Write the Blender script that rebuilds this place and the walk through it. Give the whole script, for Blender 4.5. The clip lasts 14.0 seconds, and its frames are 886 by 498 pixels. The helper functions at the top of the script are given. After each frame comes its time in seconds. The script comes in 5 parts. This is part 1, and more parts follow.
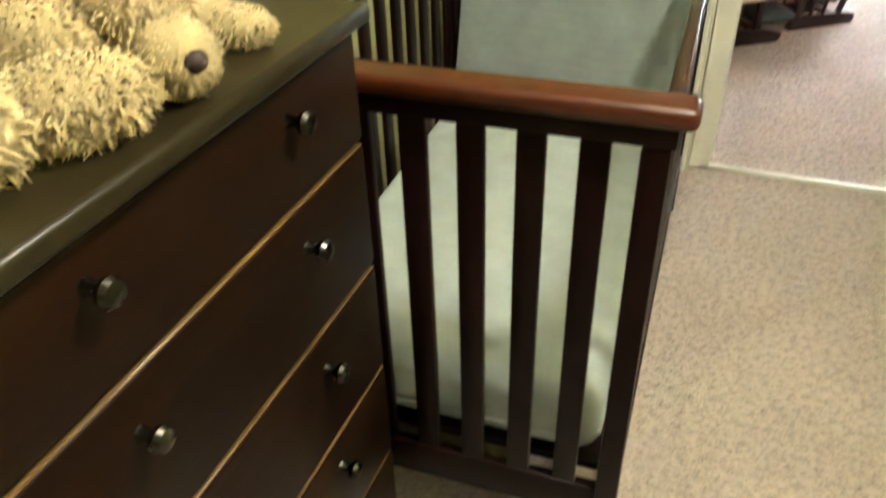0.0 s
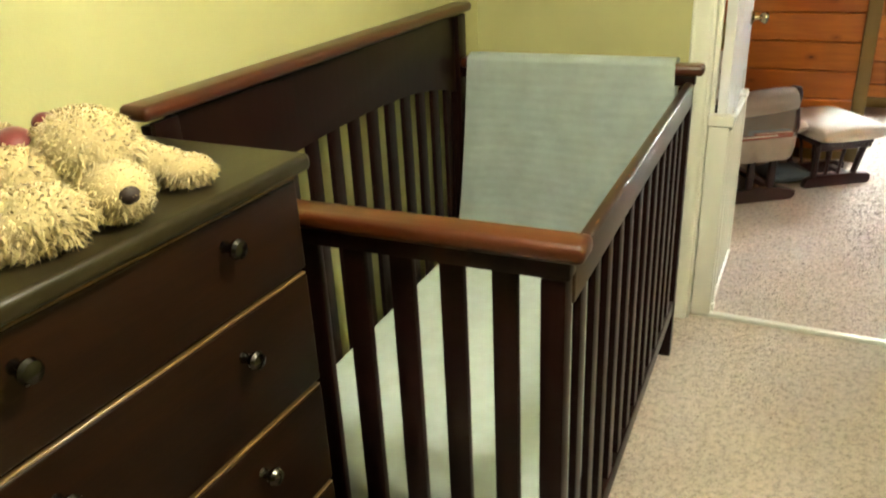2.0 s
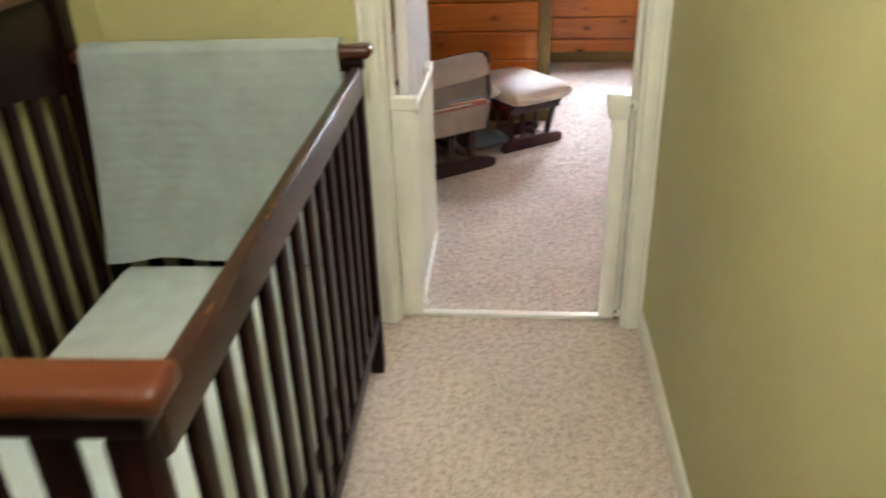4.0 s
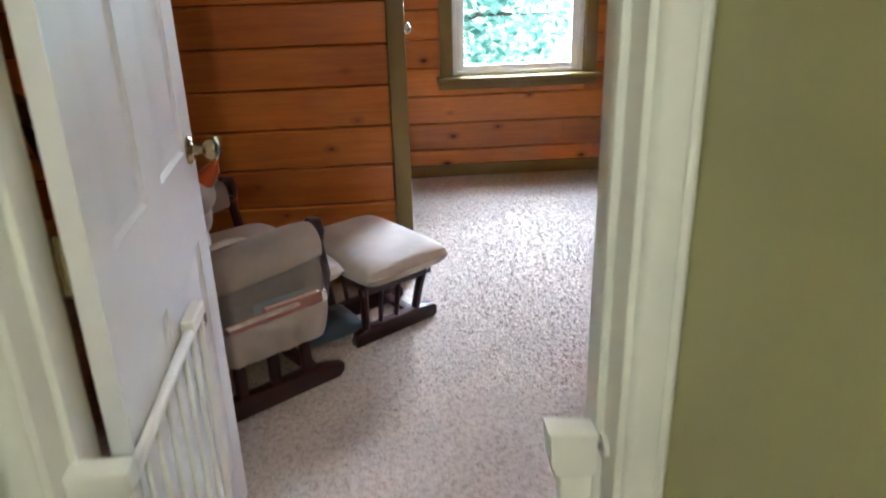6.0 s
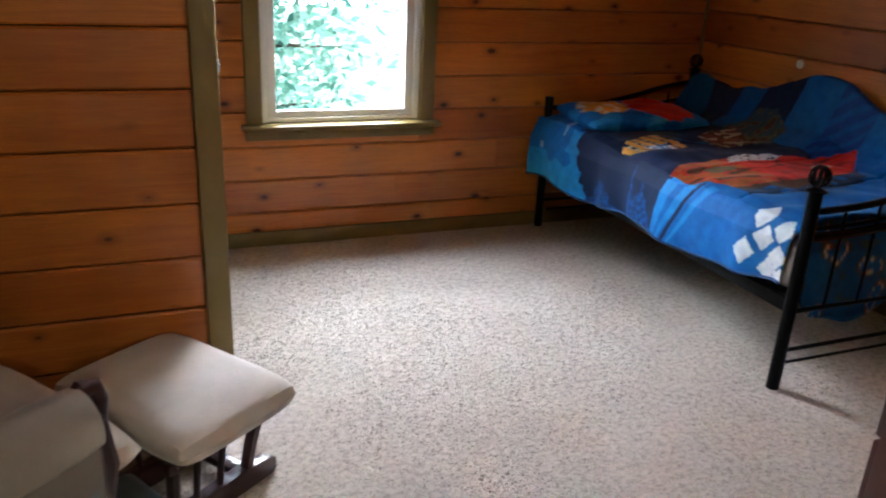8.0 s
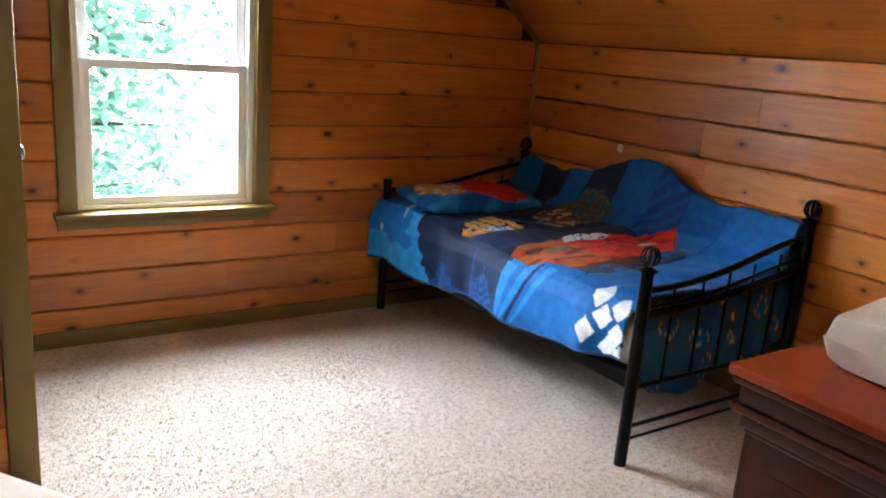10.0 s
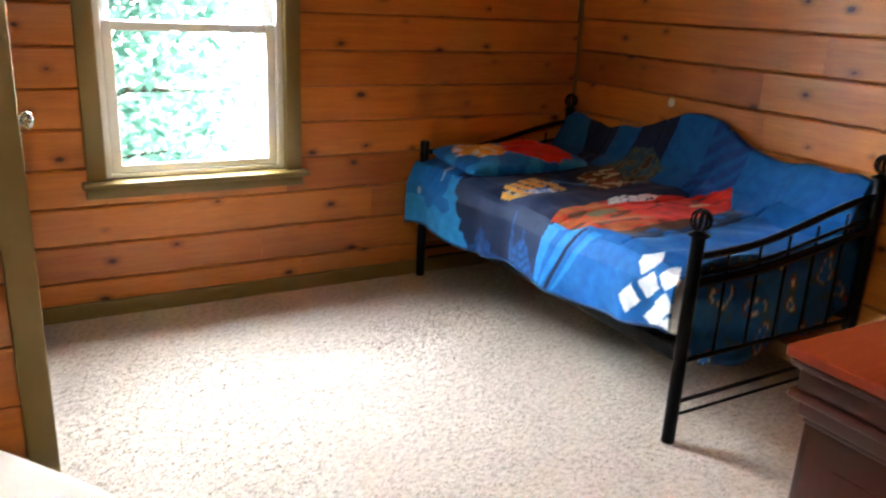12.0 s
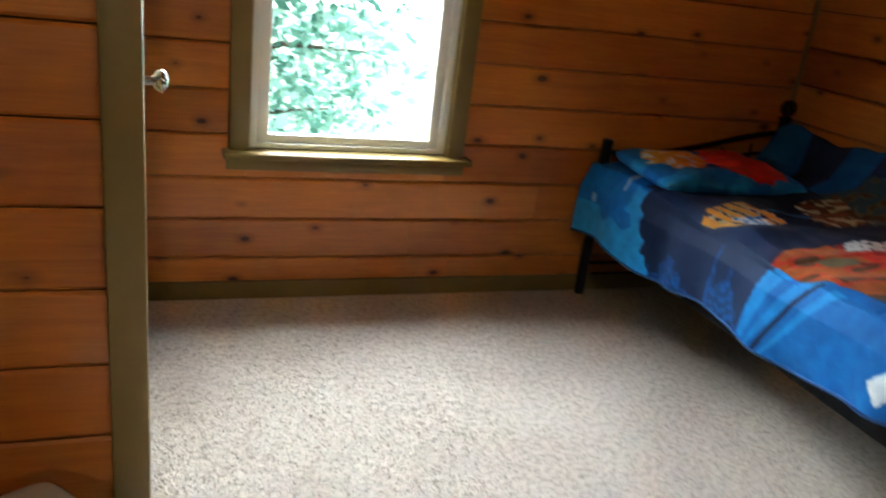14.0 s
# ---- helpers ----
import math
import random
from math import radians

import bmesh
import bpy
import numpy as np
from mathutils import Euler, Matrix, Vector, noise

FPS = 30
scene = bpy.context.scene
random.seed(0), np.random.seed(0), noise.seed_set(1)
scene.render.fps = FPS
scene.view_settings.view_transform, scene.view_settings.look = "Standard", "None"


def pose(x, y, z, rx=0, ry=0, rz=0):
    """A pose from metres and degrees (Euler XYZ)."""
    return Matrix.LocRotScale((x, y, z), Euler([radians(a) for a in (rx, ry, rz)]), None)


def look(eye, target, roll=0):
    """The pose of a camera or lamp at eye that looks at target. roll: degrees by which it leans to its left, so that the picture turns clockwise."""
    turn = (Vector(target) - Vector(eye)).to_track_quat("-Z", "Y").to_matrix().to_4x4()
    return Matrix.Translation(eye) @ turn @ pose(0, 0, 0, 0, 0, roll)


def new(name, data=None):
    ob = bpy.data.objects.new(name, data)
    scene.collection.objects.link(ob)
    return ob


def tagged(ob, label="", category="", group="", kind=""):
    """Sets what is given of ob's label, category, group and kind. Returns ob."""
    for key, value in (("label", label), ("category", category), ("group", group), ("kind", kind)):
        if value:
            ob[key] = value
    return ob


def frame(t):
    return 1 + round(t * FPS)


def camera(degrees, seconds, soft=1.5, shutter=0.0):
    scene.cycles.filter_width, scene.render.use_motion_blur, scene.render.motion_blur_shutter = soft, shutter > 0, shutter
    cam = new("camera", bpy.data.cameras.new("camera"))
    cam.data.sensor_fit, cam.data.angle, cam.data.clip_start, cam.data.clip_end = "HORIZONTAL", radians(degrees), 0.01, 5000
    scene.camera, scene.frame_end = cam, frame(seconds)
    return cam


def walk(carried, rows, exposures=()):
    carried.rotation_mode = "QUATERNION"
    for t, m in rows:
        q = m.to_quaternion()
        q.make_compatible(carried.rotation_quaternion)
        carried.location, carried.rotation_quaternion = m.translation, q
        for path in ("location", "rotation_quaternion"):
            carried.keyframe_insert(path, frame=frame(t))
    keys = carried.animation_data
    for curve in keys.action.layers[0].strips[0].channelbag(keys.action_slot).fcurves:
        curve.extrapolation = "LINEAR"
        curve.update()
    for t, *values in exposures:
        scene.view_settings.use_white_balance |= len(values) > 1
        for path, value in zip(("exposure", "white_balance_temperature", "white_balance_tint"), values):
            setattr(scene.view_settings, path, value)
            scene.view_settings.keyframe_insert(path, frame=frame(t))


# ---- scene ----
cam = camera(59.5, 14.0, soft=1.9, shutter=0.4)
PATH = [
    (0, (0.761, 2.272, 1.48), (0.146, 3.786, 0.327), -1.9),
    (0.5, (0.841, 2.251, 1.522), (0.238, 3.922, 0.603), 1.2),
    (1, (0.976, 2.197, 1.546), (0.258, 3.893, 0.767), -1.0),
    (1.5, (1.016, 2.199, 1.537), (0.232, 3.873, 0.774), -1.9),
    (2, (1.024, 2.218, 1.51), (0.193, 3.848, 0.702), -2.8),
    (2.2, (1.023, 2.222, 1.497), (0.179, 3.831, 0.66), -3.7),
    (4.3, (1.081, 2.896, 1.469), (1.078, 4.673, 0.551), -0.3),
    (4.5, (1.094, 3.04, 1.465), (1.208, 4.825, 0.57), 0.7),
    (5, (1.133, 3.371, 1.481), (1.358, 5.159, 0.613), 0.0),
    (5.5, (1.116, 3.768, 1.479), (1.304, 5.577, 0.648), -1.0),
    (6, (1.12, 4.141, 1.48), (1.266, 5.973, 0.692), -1.6),
    (6.5, (1.138, 4.508, 1.433), (1.275, 6.35, 0.692), -2.3),
    (7, (1.100, 4.730, 1.418), (1.352, 6.602, 0.689), -0.8),
    (7.5, (1.006, 4.937, 1.424), (1.51, 6.728, 0.689), 2.2),
    (8, (1.027, 5.042, 1.405), (1.729, 6.768, 0.695), 2.9),
    (8.5, (1.017, 5.098, 1.399), (1.901, 6.764, 0.733), 3.4),
    (9, (1.028, 5.123, 1.413), (2.023, 6.745, 0.798), 3.7),
    (9.2, (1.027, 5.131, 1.422), (2.059, 6.739, 0.831), 4.0),
    (11.3, (1.16, 5.188, 1.4), (2.265, 6.797, 0.963), 4.3),
    (11.5, (1.173, 5.204, 1.369), (2.261, 6.818, 0.907), 4.3),
    (12, (1.201, 5.244, 1.398), (2.163, 6.889, 0.79), 2.8),
    (12.5, (1.245, 5.296, 1.383), (2.062, 6.975, 0.667), 2.2),
    (13, (1.261, 5.408, 1.371), (2.043, 7.087, 0.615), 3.1),
    (13.5, (1.258, 5.61, 1.37), (2.08, 7.272, 0.621), 5.6),
    (14, (1.279, 5.81, 1.359), (1.951, 7.561, 0.664), 7.2),
]
EXPOSURES = [
    (0.0, 2.6, 6300, 10), (0.5, 2.75, 6400, 10), (1.0, 2.6, 6450, 9), (2.0, 2.75, 6500, 4),
    (4.3, 2.4, 5850, 18), (5.0, 2.3, 5750, 17), (5.5, 2.2, 5700, 14), (6.0, 2.05, 5450, 12), (6.5, 1.85, 5350, 12), (7.0, 1.75, 5350, 11),
    (7.5, 1.7, 5800, 10), (9.0, 1.65, 5850, 10), (9.2, 1.7, 5900, 10),
    (11.3, 2.85, 6500, 9), (11.6, 2.65, 6500, 9), (12.0, 2.45, 6350, 8), (12.5, 1.9, 6000, 3), (14.0, 1.7, 6100, 2),
]
walk(cam, [(t, look(eye, target, roll)) for t, eye, target, roll in PATH], EXPOSURES)

# ---- world and lights ----
SUN_EL, SUN_ROT = radians(52), radians(200)
world = bpy.data.worlds.new("world")
scene.world = world
world.use_nodes = True
wn = world.node_tree
sky = wn.nodes.new("ShaderNodeTexSky")
sky.sky_type, sky.sun_disc = "NISHITA", False
sky.sun_elevation, sky.sun_rotation = SUN_EL, SUN_ROT
wn.links.new(sky.outputs[0], wn.nodes["Background"].inputs[0])
wn.nodes["Background"].inputs[1].default_value = 0.12


def lamp(name, kind, energy, colour, m, **values):
    data = bpy.data.lights.new(name, kind)
    data.energy, data.color = energy, colour
    ob = new(name, data)
    ob.matrix_world = m
    return ob


sun = lamp("sun", "SUN", 4.5, (1, 0.95, 0.87), pose(0, 0, 12, 38, 0, 20))
sun.data.angle = radians(0.5)
window_light = lamp("window_light", "AREA", 520, (0.88, 0.95, 1.0), look((1.8, 10.9, 4.2), (1.96, 8.75, 1.15)))
window_light.data.shape, window_light.data.size, window_light.data.size_y = "RECTANGLE", 6.0, 3.4
NURSERY_LAMP, ROOM_LAMP = (1.10, 3.05), (1.85, 5.95)
nursery_bulb = lamp("nursery_bulb", "POINT", 14.5, (1.0, 0.93, 0.74), pose(*NURSERY_LAMP, 2.18))
nursery_bulb.data.shadow_soft_size = 0.07
room_bulb = lamp("room_bulb", "AREA", 1.4, (1.0, 0.92, 0.82), pose(*ROOM_LAMP, 2.25))
room_bulb.data.shape, room_bulb.data.size = "DISK", 0.2


# ---- materials ----
def material(name):
    m = bpy.data.materials.new(name)
    m.use_nodes = True
    return m, m.node_tree, m.node_tree.nodes["Principled BSDF"]


def node(nt, kind, **ins):
    n = nt.nodes.new("ShaderNode" + kind)
    for k, v in ins.items():
        n.inputs[k].default_value = v
    return n


def coords(nt, scale, jitter=False):
    tc = nt.nodes.new("ShaderNodeTexCoord")
    mp = nt.nodes.new("ShaderNodeMapping")
    mp.inputs["Scale"].default_value = scale
    nt.links.new(tc.outputs["Object"], mp.inputs[0])
    if jitter:
        info = nt.nodes.new("ShaderNodeObjectInfo")
        mul = nt.nodes.new("ShaderNodeVectorMath")
        mul.operation = "SCALE"
        mul.inputs[0].default_value = (37.0, 11.0, 53.0)
        nt.links.new(info.outputs["Random"], mul.inputs["Scale"])
        nt.links.new(mul.outputs[0], mp.inputs["Location"])
    return mp.outputs[0]


def noise_tex(nt, vec, scale, detail=4.0, rough=0.55, distort=0.0):
    n = node(nt, "TexNoise", Scale=scale, Detail=detail, Roughness=rough, Distortion=distort)
    nt.links.new(vec, n.inputs["Vector"])
    return n.outputs["Fac"]


def ramp(nt, fac, stops):
    r = nt.nodes.new("ShaderNodeValToRGB")
    e = r.color_ramp.elements
    while len(e) < len(stops):
        e.new(0.5)
    for el, (p, c) in zip(e, stops):
        el.position, el.color = p, (*c, 1)
    nt.links.new(fac, r.inputs[0])
    return r.outputs[0]


def mix(nt, fac, a, b, mode="MIX"):
    n = nt.nodes.new("ShaderNodeMix")
    n.data_type, n.blend_type = "RGBA", mode
    for slot, v in ((0, fac), (6, a), (7, b)):
        if isinstance(v, (int, float)):
            n.inputs[slot].default_value = v
        elif isinstance(v, tuple):
            n.inputs[slot].default_value = (*v, 1)
        else:
            nt.links.new(v, n.inputs[slot])
    return n.outputs[2]


def bump(nt, bsdf, height, strength, dist=0.01):
    b = node(nt, "Bump", Strength=strength, Distance=dist)
    nt.links.new(height, b.inputs["Height"])
    nt.links.new(b.outputs[0], bsdf.inputs["Normal"])


def paint(name, colour, rough=0.5, mottled=0.06, grain=60, depth=0.15):
    m, nt, b = material(name)
    v = coords(nt, (1, 1, 1))
    dark = tuple(c * (1 - 2 * mottled) for c in colour)
    col = ramp(nt, noise_tex(nt, v, 2.3, 6), [(0.3, dark), (0.7, colour)])
    nt.links.new(col, b.inputs["Base Color"])
    b.inputs["Roughness"].default_value = rough
    bump(nt, b, noise_tex(nt, v, grain, 3), depth, 0.004)
    return m


def wood(name, dark, light, axis=0, rough=0.35, knots=0.0, jitter=False, freq=1.0, spread=0.25, coat=0.0, shine=0.5):
    m, nt, b = material(name)
    s = [22.0 * freq] * 3
    s[axis] = 1.3 * freq
    v = coords(nt, s, jitter)
    grain = noise_tex(nt, v, 1.6, 8, 0.62, 0.6)
    fine = noise_tex(nt, v, 9.0, 4, 0.6)
    broad = noise_tex(nt, coords(nt, (1, 1, 1), jitter), 1.7, 3)
    mid = tuple((a + c) / 2 for a, c in zip(dark, light))
    col = ramp(nt, grain, [(0.28, dark), (0.5, mid), (0.72, light)])
    col = mix(nt, 0.35, col, ramp(nt, fine, [(0.3, dark), (0.7, light)]))
    col = mix(nt, 0.45, col, ramp(nt, broad, [(0.3, dark), (0.75, light)]))
    if jitter:
        info = nt.nodes.new("ShaderNodeObjectInfo")
        shade = ramp(nt, info.outputs["Random"], [(0.0, (1 - spread, 0.9 - spread, 0.85 - spread)), (0.35, (1.0, 1.0, 1.0)), (0.7, (1.03, 1.05, 1.03)), (1.0, (1 + 0.7 * spread, 1 + 0.8 * spread, 1 + 0.7 * spread))])
        col = mix(nt, 1.0, col, shade, "MULTIPLY")
    if knots:
        sep = nt.nodes.new("ShaderNodeSeparateXYZ")
        tc = nt.nodes.new("ShaderNodeTexCoord")
        nt.links.new(tc.outputs["Object"], sep.inputs[0])
        com = nt.nodes.new("ShaderNodeCombineXYZ")
        for slot, a, k in ((0, axis, 3.7), (1, 2 if axis == 0 else 0, 6.0)):
            mul = nt.nodes.new("ShaderNodeMath")
            mul.operation = "MULTIPLY_ADD"
            mul.inputs[1].default_value = k
            nt.links.new(sep.outputs[a], mul.inputs[0])
            if jitter:
                oi = nt.nodes.new("ShaderNodeObjectInfo")
                far = nt.nodes.new("ShaderNodeMath")
                far.operation = "MULTIPLY"
                far.inputs[1].default_value = 41.0 + 17 * slot
                nt.links.new(oi.outputs["Random"], far.inputs[0])
                nt.links.new(far.outputs[0], mul.inputs[2])
            nt.links.new(mul.outputs[0], com.inputs[slot])
        vo = nt.nodes.new("ShaderNodeTexVoronoi")
        vo.voronoi_dimensions = "2D"
        vo.inputs["Scale"].default_value = 1.0
        vo.inputs["Randomness"].default_value = 1.0
        nt.links.new(com.outputs[0], vo.inputs["Vector"])
        wob = nt.nodes.new("ShaderNodeMath")
        wob.operation = "MULTIPLY_ADD"
        nt.links.new(noise_tex(nt, coords(nt, (30, 30, 30), jitter), 1.0, 3), wob.inputs[0])
        wob.inputs[1].default_value = 0.07
        pick = nt.nodes.new("ShaderNodeSeparateColor")
        nt.links.new(vo.outputs["Color"], pick.inputs[0])
        shrink = nt.nodes.new("ShaderNodeMath")
        shrink.operation = "MULTIPLY_ADD"
        shrink.inputs[1].default_value = 0.085
        nt.links.new(pick.outputs[1], shrink.inputs[0])
        nt.links.new(vo.outputs["Distance"], shrink.inputs[2])
        nt.links.new(shrink.outputs[0], wob.inputs[2])
        mask = ramp(nt, wob.outputs[0], [(0.0, (1, 1, 1)), (0.10, (1, 1, 1)), (0.135, (0.4, 0.4, 0.4)), (0.24, (0, 0, 0))])
        some = ramp(nt, pick.outputs[0], [(0.0, (0, 0, 0)), (1 - knots, (0, 0, 0)), (1.01 - knots, (1, 1, 1))])
        col = mix(nt, mix(nt, 1.0, mask, some, "MULTIPLY"), col, tuple(c * 0.22 for c in dark))
    nt.links.new(col, b.inputs["Base Color"])
    b.inputs["Roughness"].default_value = rough
    b.inputs["Coat Weight"].default_value = coat
    b.inputs["Specular IOR Level"].default_value = shine
    b.inputs["Coat Roughness"].default_value = 0.15
    bump(nt, b, grain, 0.12, 0.003)
    return m


def cloth(name, colour, rough=0.9, weave=420, depth=0.35, sheen=0.25, stripes=0.0):
    m, nt, b = material(name)
    v = coords(nt, (1, 1, 1))
    col = ramp(nt, noise_tex(nt, v, 14, 6), [(0.25, tuple(c * 0.82 for c in colour)), (0.75, colour)])
    nt.links.new(col, b.inputs["Base Color"])
    b.inputs["Roughness"].default_value = rough
    b.inputs["Sheen Weight"].default_value = sheen
    bump(nt, b, noise_tex(nt, v, weave, 2), depth, 0.002)
    return m


def metal(name, colour, rough=0.3):
    m, nt, b = material(name)
    v = coords(nt, (1, 1, 1))
    b.inputs["Metallic"].default_value = 1.0
    nt.links.new(ramp(nt, noise_tex(nt, v, 25, 5), [(0.3, tuple(c * 0.8 for c in colour)), (0.7, colour)]), b.inputs["Base Color"])
    nt.links.new(ramp(nt, noise_tex(nt, v, 60, 3), [(0.3, (rough * 0.7,) * 3), (0.7, (rough * 1.3,) * 3)]), b.inputs["Roughness"])
    return m


WALL_PAINT = paint("yellow_green_wall_paint", (0.47, 0.45, 0.225), 0.55, 0.04, 90, 0.12)
WHITE_TRIM = paint("white_trim_paint", (0.80, 0.80, 0.72), 0.35, 0.04, 40, 0.1)
DOOR_WHITE = paint("white_door_paint", (0.80, 0.79, 0.78), 0.4, 0.03, 60, 0.12)
GATE_WHITE = paint("white_gate_enamel", (0.82, 0.81, 0.74), 0.3, 0.03, 30, 0.05)
CEIL_WHITE = paint("ceiling_white", (0.80, 0.78, 0.70), 0.8, 0.03, 120, 0.3)
OLIVE = paint("olive_brown_trim_paint", (0.225, 0.148, 0.034), 0.42, 0.10, 40, 0.15)
PINE = wood("knotty_pine", (0.29, 0.068, 0.008), (0.74, 0.255, 0.032), 0, 0.32, 0.46, True, spread=0.28)
PINE_PLAIN = wood("knotty_pine_ceiling", (0.29, 0.068, 0.008), (0.70, 0.240, 0.030), 1, 0.38, 0.42)
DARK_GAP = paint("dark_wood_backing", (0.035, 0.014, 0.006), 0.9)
# Near-black: the shade on the crib's sides is put into its wood.
CRIB_WOOD = wood("shaded_cherry_wood", (0.0042, 0.0016, 0.0014), (0.014, 0.0036, 0.0028), 2, 0.34, shine=0.13)
# Lighter copy of the crib wood, for the light on the cap rails.
CRIB_RAIL = wood("lit_cherry_rail_wood", (0.035, 0.0075, 0.0025), (0.078, 0.017, 0.0042), 0, 0.3, coat=0.08)
# Worn front rail, its cherry kept dark to hold the shade there.
CRIB_FRONT = wood("worn_shaded_cherry_rail", (0.010, 0.0032, 0.0022), (0.034, 0.0095, 0.0050), 1, 0.3, coat=0.05)
CHEST_WOOD = wood("dark_walnut_stain", (0.0025, 0.0017, 0.0011), (0.022, 0.0080, 0.0032), 1, 0.4, shine=0.10)
# Light walnut for the highlights painted along the drawer edges.
CHEST_GLINT = wood("lit_walnut_edge", (0.10, 0.055, 0.02), (0.22, 0.13, 0.05), 1, 0.35)
CHEST_TOP = wood("dark_olive_walnut_top", (0.011, 0.0085, 0.0036), (0.025, 0.019, 0.008), 1, 0.30, shine=0.22)
GNAWED = wood("bare_gnawed_wood", (0.11, 0.042, 0.012), (0.19, 0.085, 0.028), 1, 0.6)
# Red raised on the dresser's top to stand in for missing room light.
CHERRY_LIT = wood("lit_cherry_wood", (0.24, 0.034, 0.014), (0.40, 0.064, 0.022), 0, 0.22, coat=0.4)
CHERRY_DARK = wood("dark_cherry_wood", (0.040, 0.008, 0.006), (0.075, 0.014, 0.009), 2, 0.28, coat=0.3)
GLIDER_WOOD = wood("dark_mahogany_wood", (0.018, 0.006, 0.006), (0.050, 0.014, 0.012), 0, 0.3, coat=0.2)
BEIGE = cloth("beige_microfibre", (0.62, 0.53, 0.44), 0.85, 500, 0.25, 0.4)
# Beige darkened to paint in the shade behind the pocket's netting.
BEIGE_SHADED = cloth("shaded_beige_microfibre", (0.20, 0.17, 0.14), 0.9, 500, 0.3, 0.3)
SHEET = cloth("pale_mint_sheet", (0.56, 0.65, 0.65), 0.85, 600, 0.2, 0.1)
KNIT = cloth("pale_blue_knit", (0.70, 0.80, 0.80), 0.95, 380, 0.7, 0.3)
PAD_WHITE = cloth("white_terry", (0.88, 0.87, 0.86), 0.95, 300, 0.8, 0.3)
FUR = cloth("cream_plush_fur", (0.56, 0.45, 0.235), 0.8, 200, 0.3, 0.3)
FUR_WHITE = cloth("white_plush", (0.85, 0.80, 0.76), 0.9, 240, 0.7, 0.5)
ORANGE_FELT = cloth("orange_felt", (0.85, 0.16, 0.03), 0.85)
RED_RIBBON = cloth("dark_red_ribbon", (0.13, 0.004, 0.008), 0.5, 300, 0.2)
NOSE = cloth("brown_velvet_nose", (0.020, 0.007, 0.006), 0.6, sheen=0.0)
BLUE_GREY = cloth("blue_grey_cloth", (0.11, 0.145, 0.17), 0.9, 200, 0.5)


def netting_material():
    m, nt, b = material("sheer_netting")
    b.inputs["Base Color"].default_value = (0.62, 0.55, 0.47, 1)
    b.inputs["Roughness"].default_value = 0.9
    clear = nt.nodes.new("ShaderNodeBsdfTransparent")
    mx = nt.nodes.new("ShaderNodeMixShader")
    v = coords(nt, (1, 1, 1))
    nt.links.new(ramp(nt, noise_tex(nt, v, 30, 3), [(0.35, (0.10,) * 3), (0.65, (0.34,) * 3)]), mx.inputs[0])
    nt.links.new(clear.outputs[0], mx.inputs[1])
    nt.links.new(b.outputs[0], mx.inputs[2])
    nt.links.new(mx.outputs[0], nt.nodes["Material Output"].inputs[0])
    return m


NETTING = netting_material()
PAGES = paint("book_pages", (0.84, 0.76, 0.63), 0.8)
BOOK_RED = paint("red_book_cover", (0.36, 0.07, 0.04), 0.4)
BOOK_BLUE = paint("blue_grey_book_cover", (0.16, 0.22, 0.25), 0.35)
BLACK_IRON = metal("black_iron", (0.022, 0.022, 0.024), 0.4)
BRASS = metal("antique_brass", (0.45, 0.36, 0.20), 0.22)
PEWTER = metal("dark_pewter", (0.09, 0.085, 0.075), 0.22)
STEEL = metal("bright_steel", (0.65, 0.65, 0.66), 0.25)
VINYL = paint("white_vinyl", (0.85, 0.86, 0.84), 0.3, 0.02, 20, 0.03)
PLASTIC = paint("ivory_plastic", (0.80, 0.78, 0.66), 0.3, 0.02, 20, 0.03)
BARK = paint("bark", (0.09, 0.06, 0.04), 0.9, 0.25, 30, 0.8)


def carpet_material(name, tones):
    m, nt, b = material(name)
    v = coords(nt, (1, 1, 1))
    geo = nt.nodes.new("ShaderNodeNewGeometry")
    spec = ramp(nt, noise_tex(nt, v, 46, 4, 0.8), [(0.40, tones[0]), (0.48, tones[1]), (0.60, tones[2])])
    isl = ramp(nt, geo.outputs["Random Per Island"], [(0.0, tones[0]), (0.45, tones[1]), (1.0, tones[2])])
    col = mix(nt, 0.45, spec, isl)
    col = mix(nt, 0.18, col, ramp(nt, noise_tex(nt, v, 3.2, 4), [(0.3, tones[0]), (0.7, tones[2])]))
    nt.links.new(col, b.inputs["Base Color"])
    b.inputs["Roughness"].default_value = 0.95
    b.inputs["Sheen Weight"].default_value = 0.15
    bump(nt, b, noise_tex(nt, v, 160, 3), 0.6, 0.01)
    return m


CARPET = carpet_material("beige_frieze_carpet", ((0.22, 0.17, 0.125), (0.53, 0.44, 0.37), (0.74, 0.645, 0.56)))


def print_material():
    m, nt, b = material("printed_comforter")
    b.inputs["Specular IOR Level"].default_value = 0.2
    att = nt.nodes.new("ShaderNodeAttribute")
    att.attribute_name = "print"
    v = coords(nt, (1, 1, 1))
    var = ramp(nt, noise_tex(nt, v, 22, 5), [(0.3, (0.62, 0.66, 0.74)), (0.7, (1.0, 1.0, 1.0))])
    nt.links.new(mix(nt, 1.0, att.outputs["Color"], var, "MULTIPLY"), b.inputs["Base Color"])
    b.inputs["Roughness"].default_value = 0.7
    b.inputs["Sheen Weight"].default_value = 0.03
    bump(nt, b, noise_tex(nt, v, 500, 2), 0.15, 0.002)
    return m


PRINT = print_material()


def glass_material():
    m, nt, b = material("window_glass")
    b.inputs["Base Color"].default_value = (1, 1, 1, 1)
    b.inputs["Transmission Weight"].default_value = 1.0
    b.inputs["Roughness"].default_value = 0.0
    b.inputs["IOR"].default_value = 1.1
    return m


GLASS = glass_material()
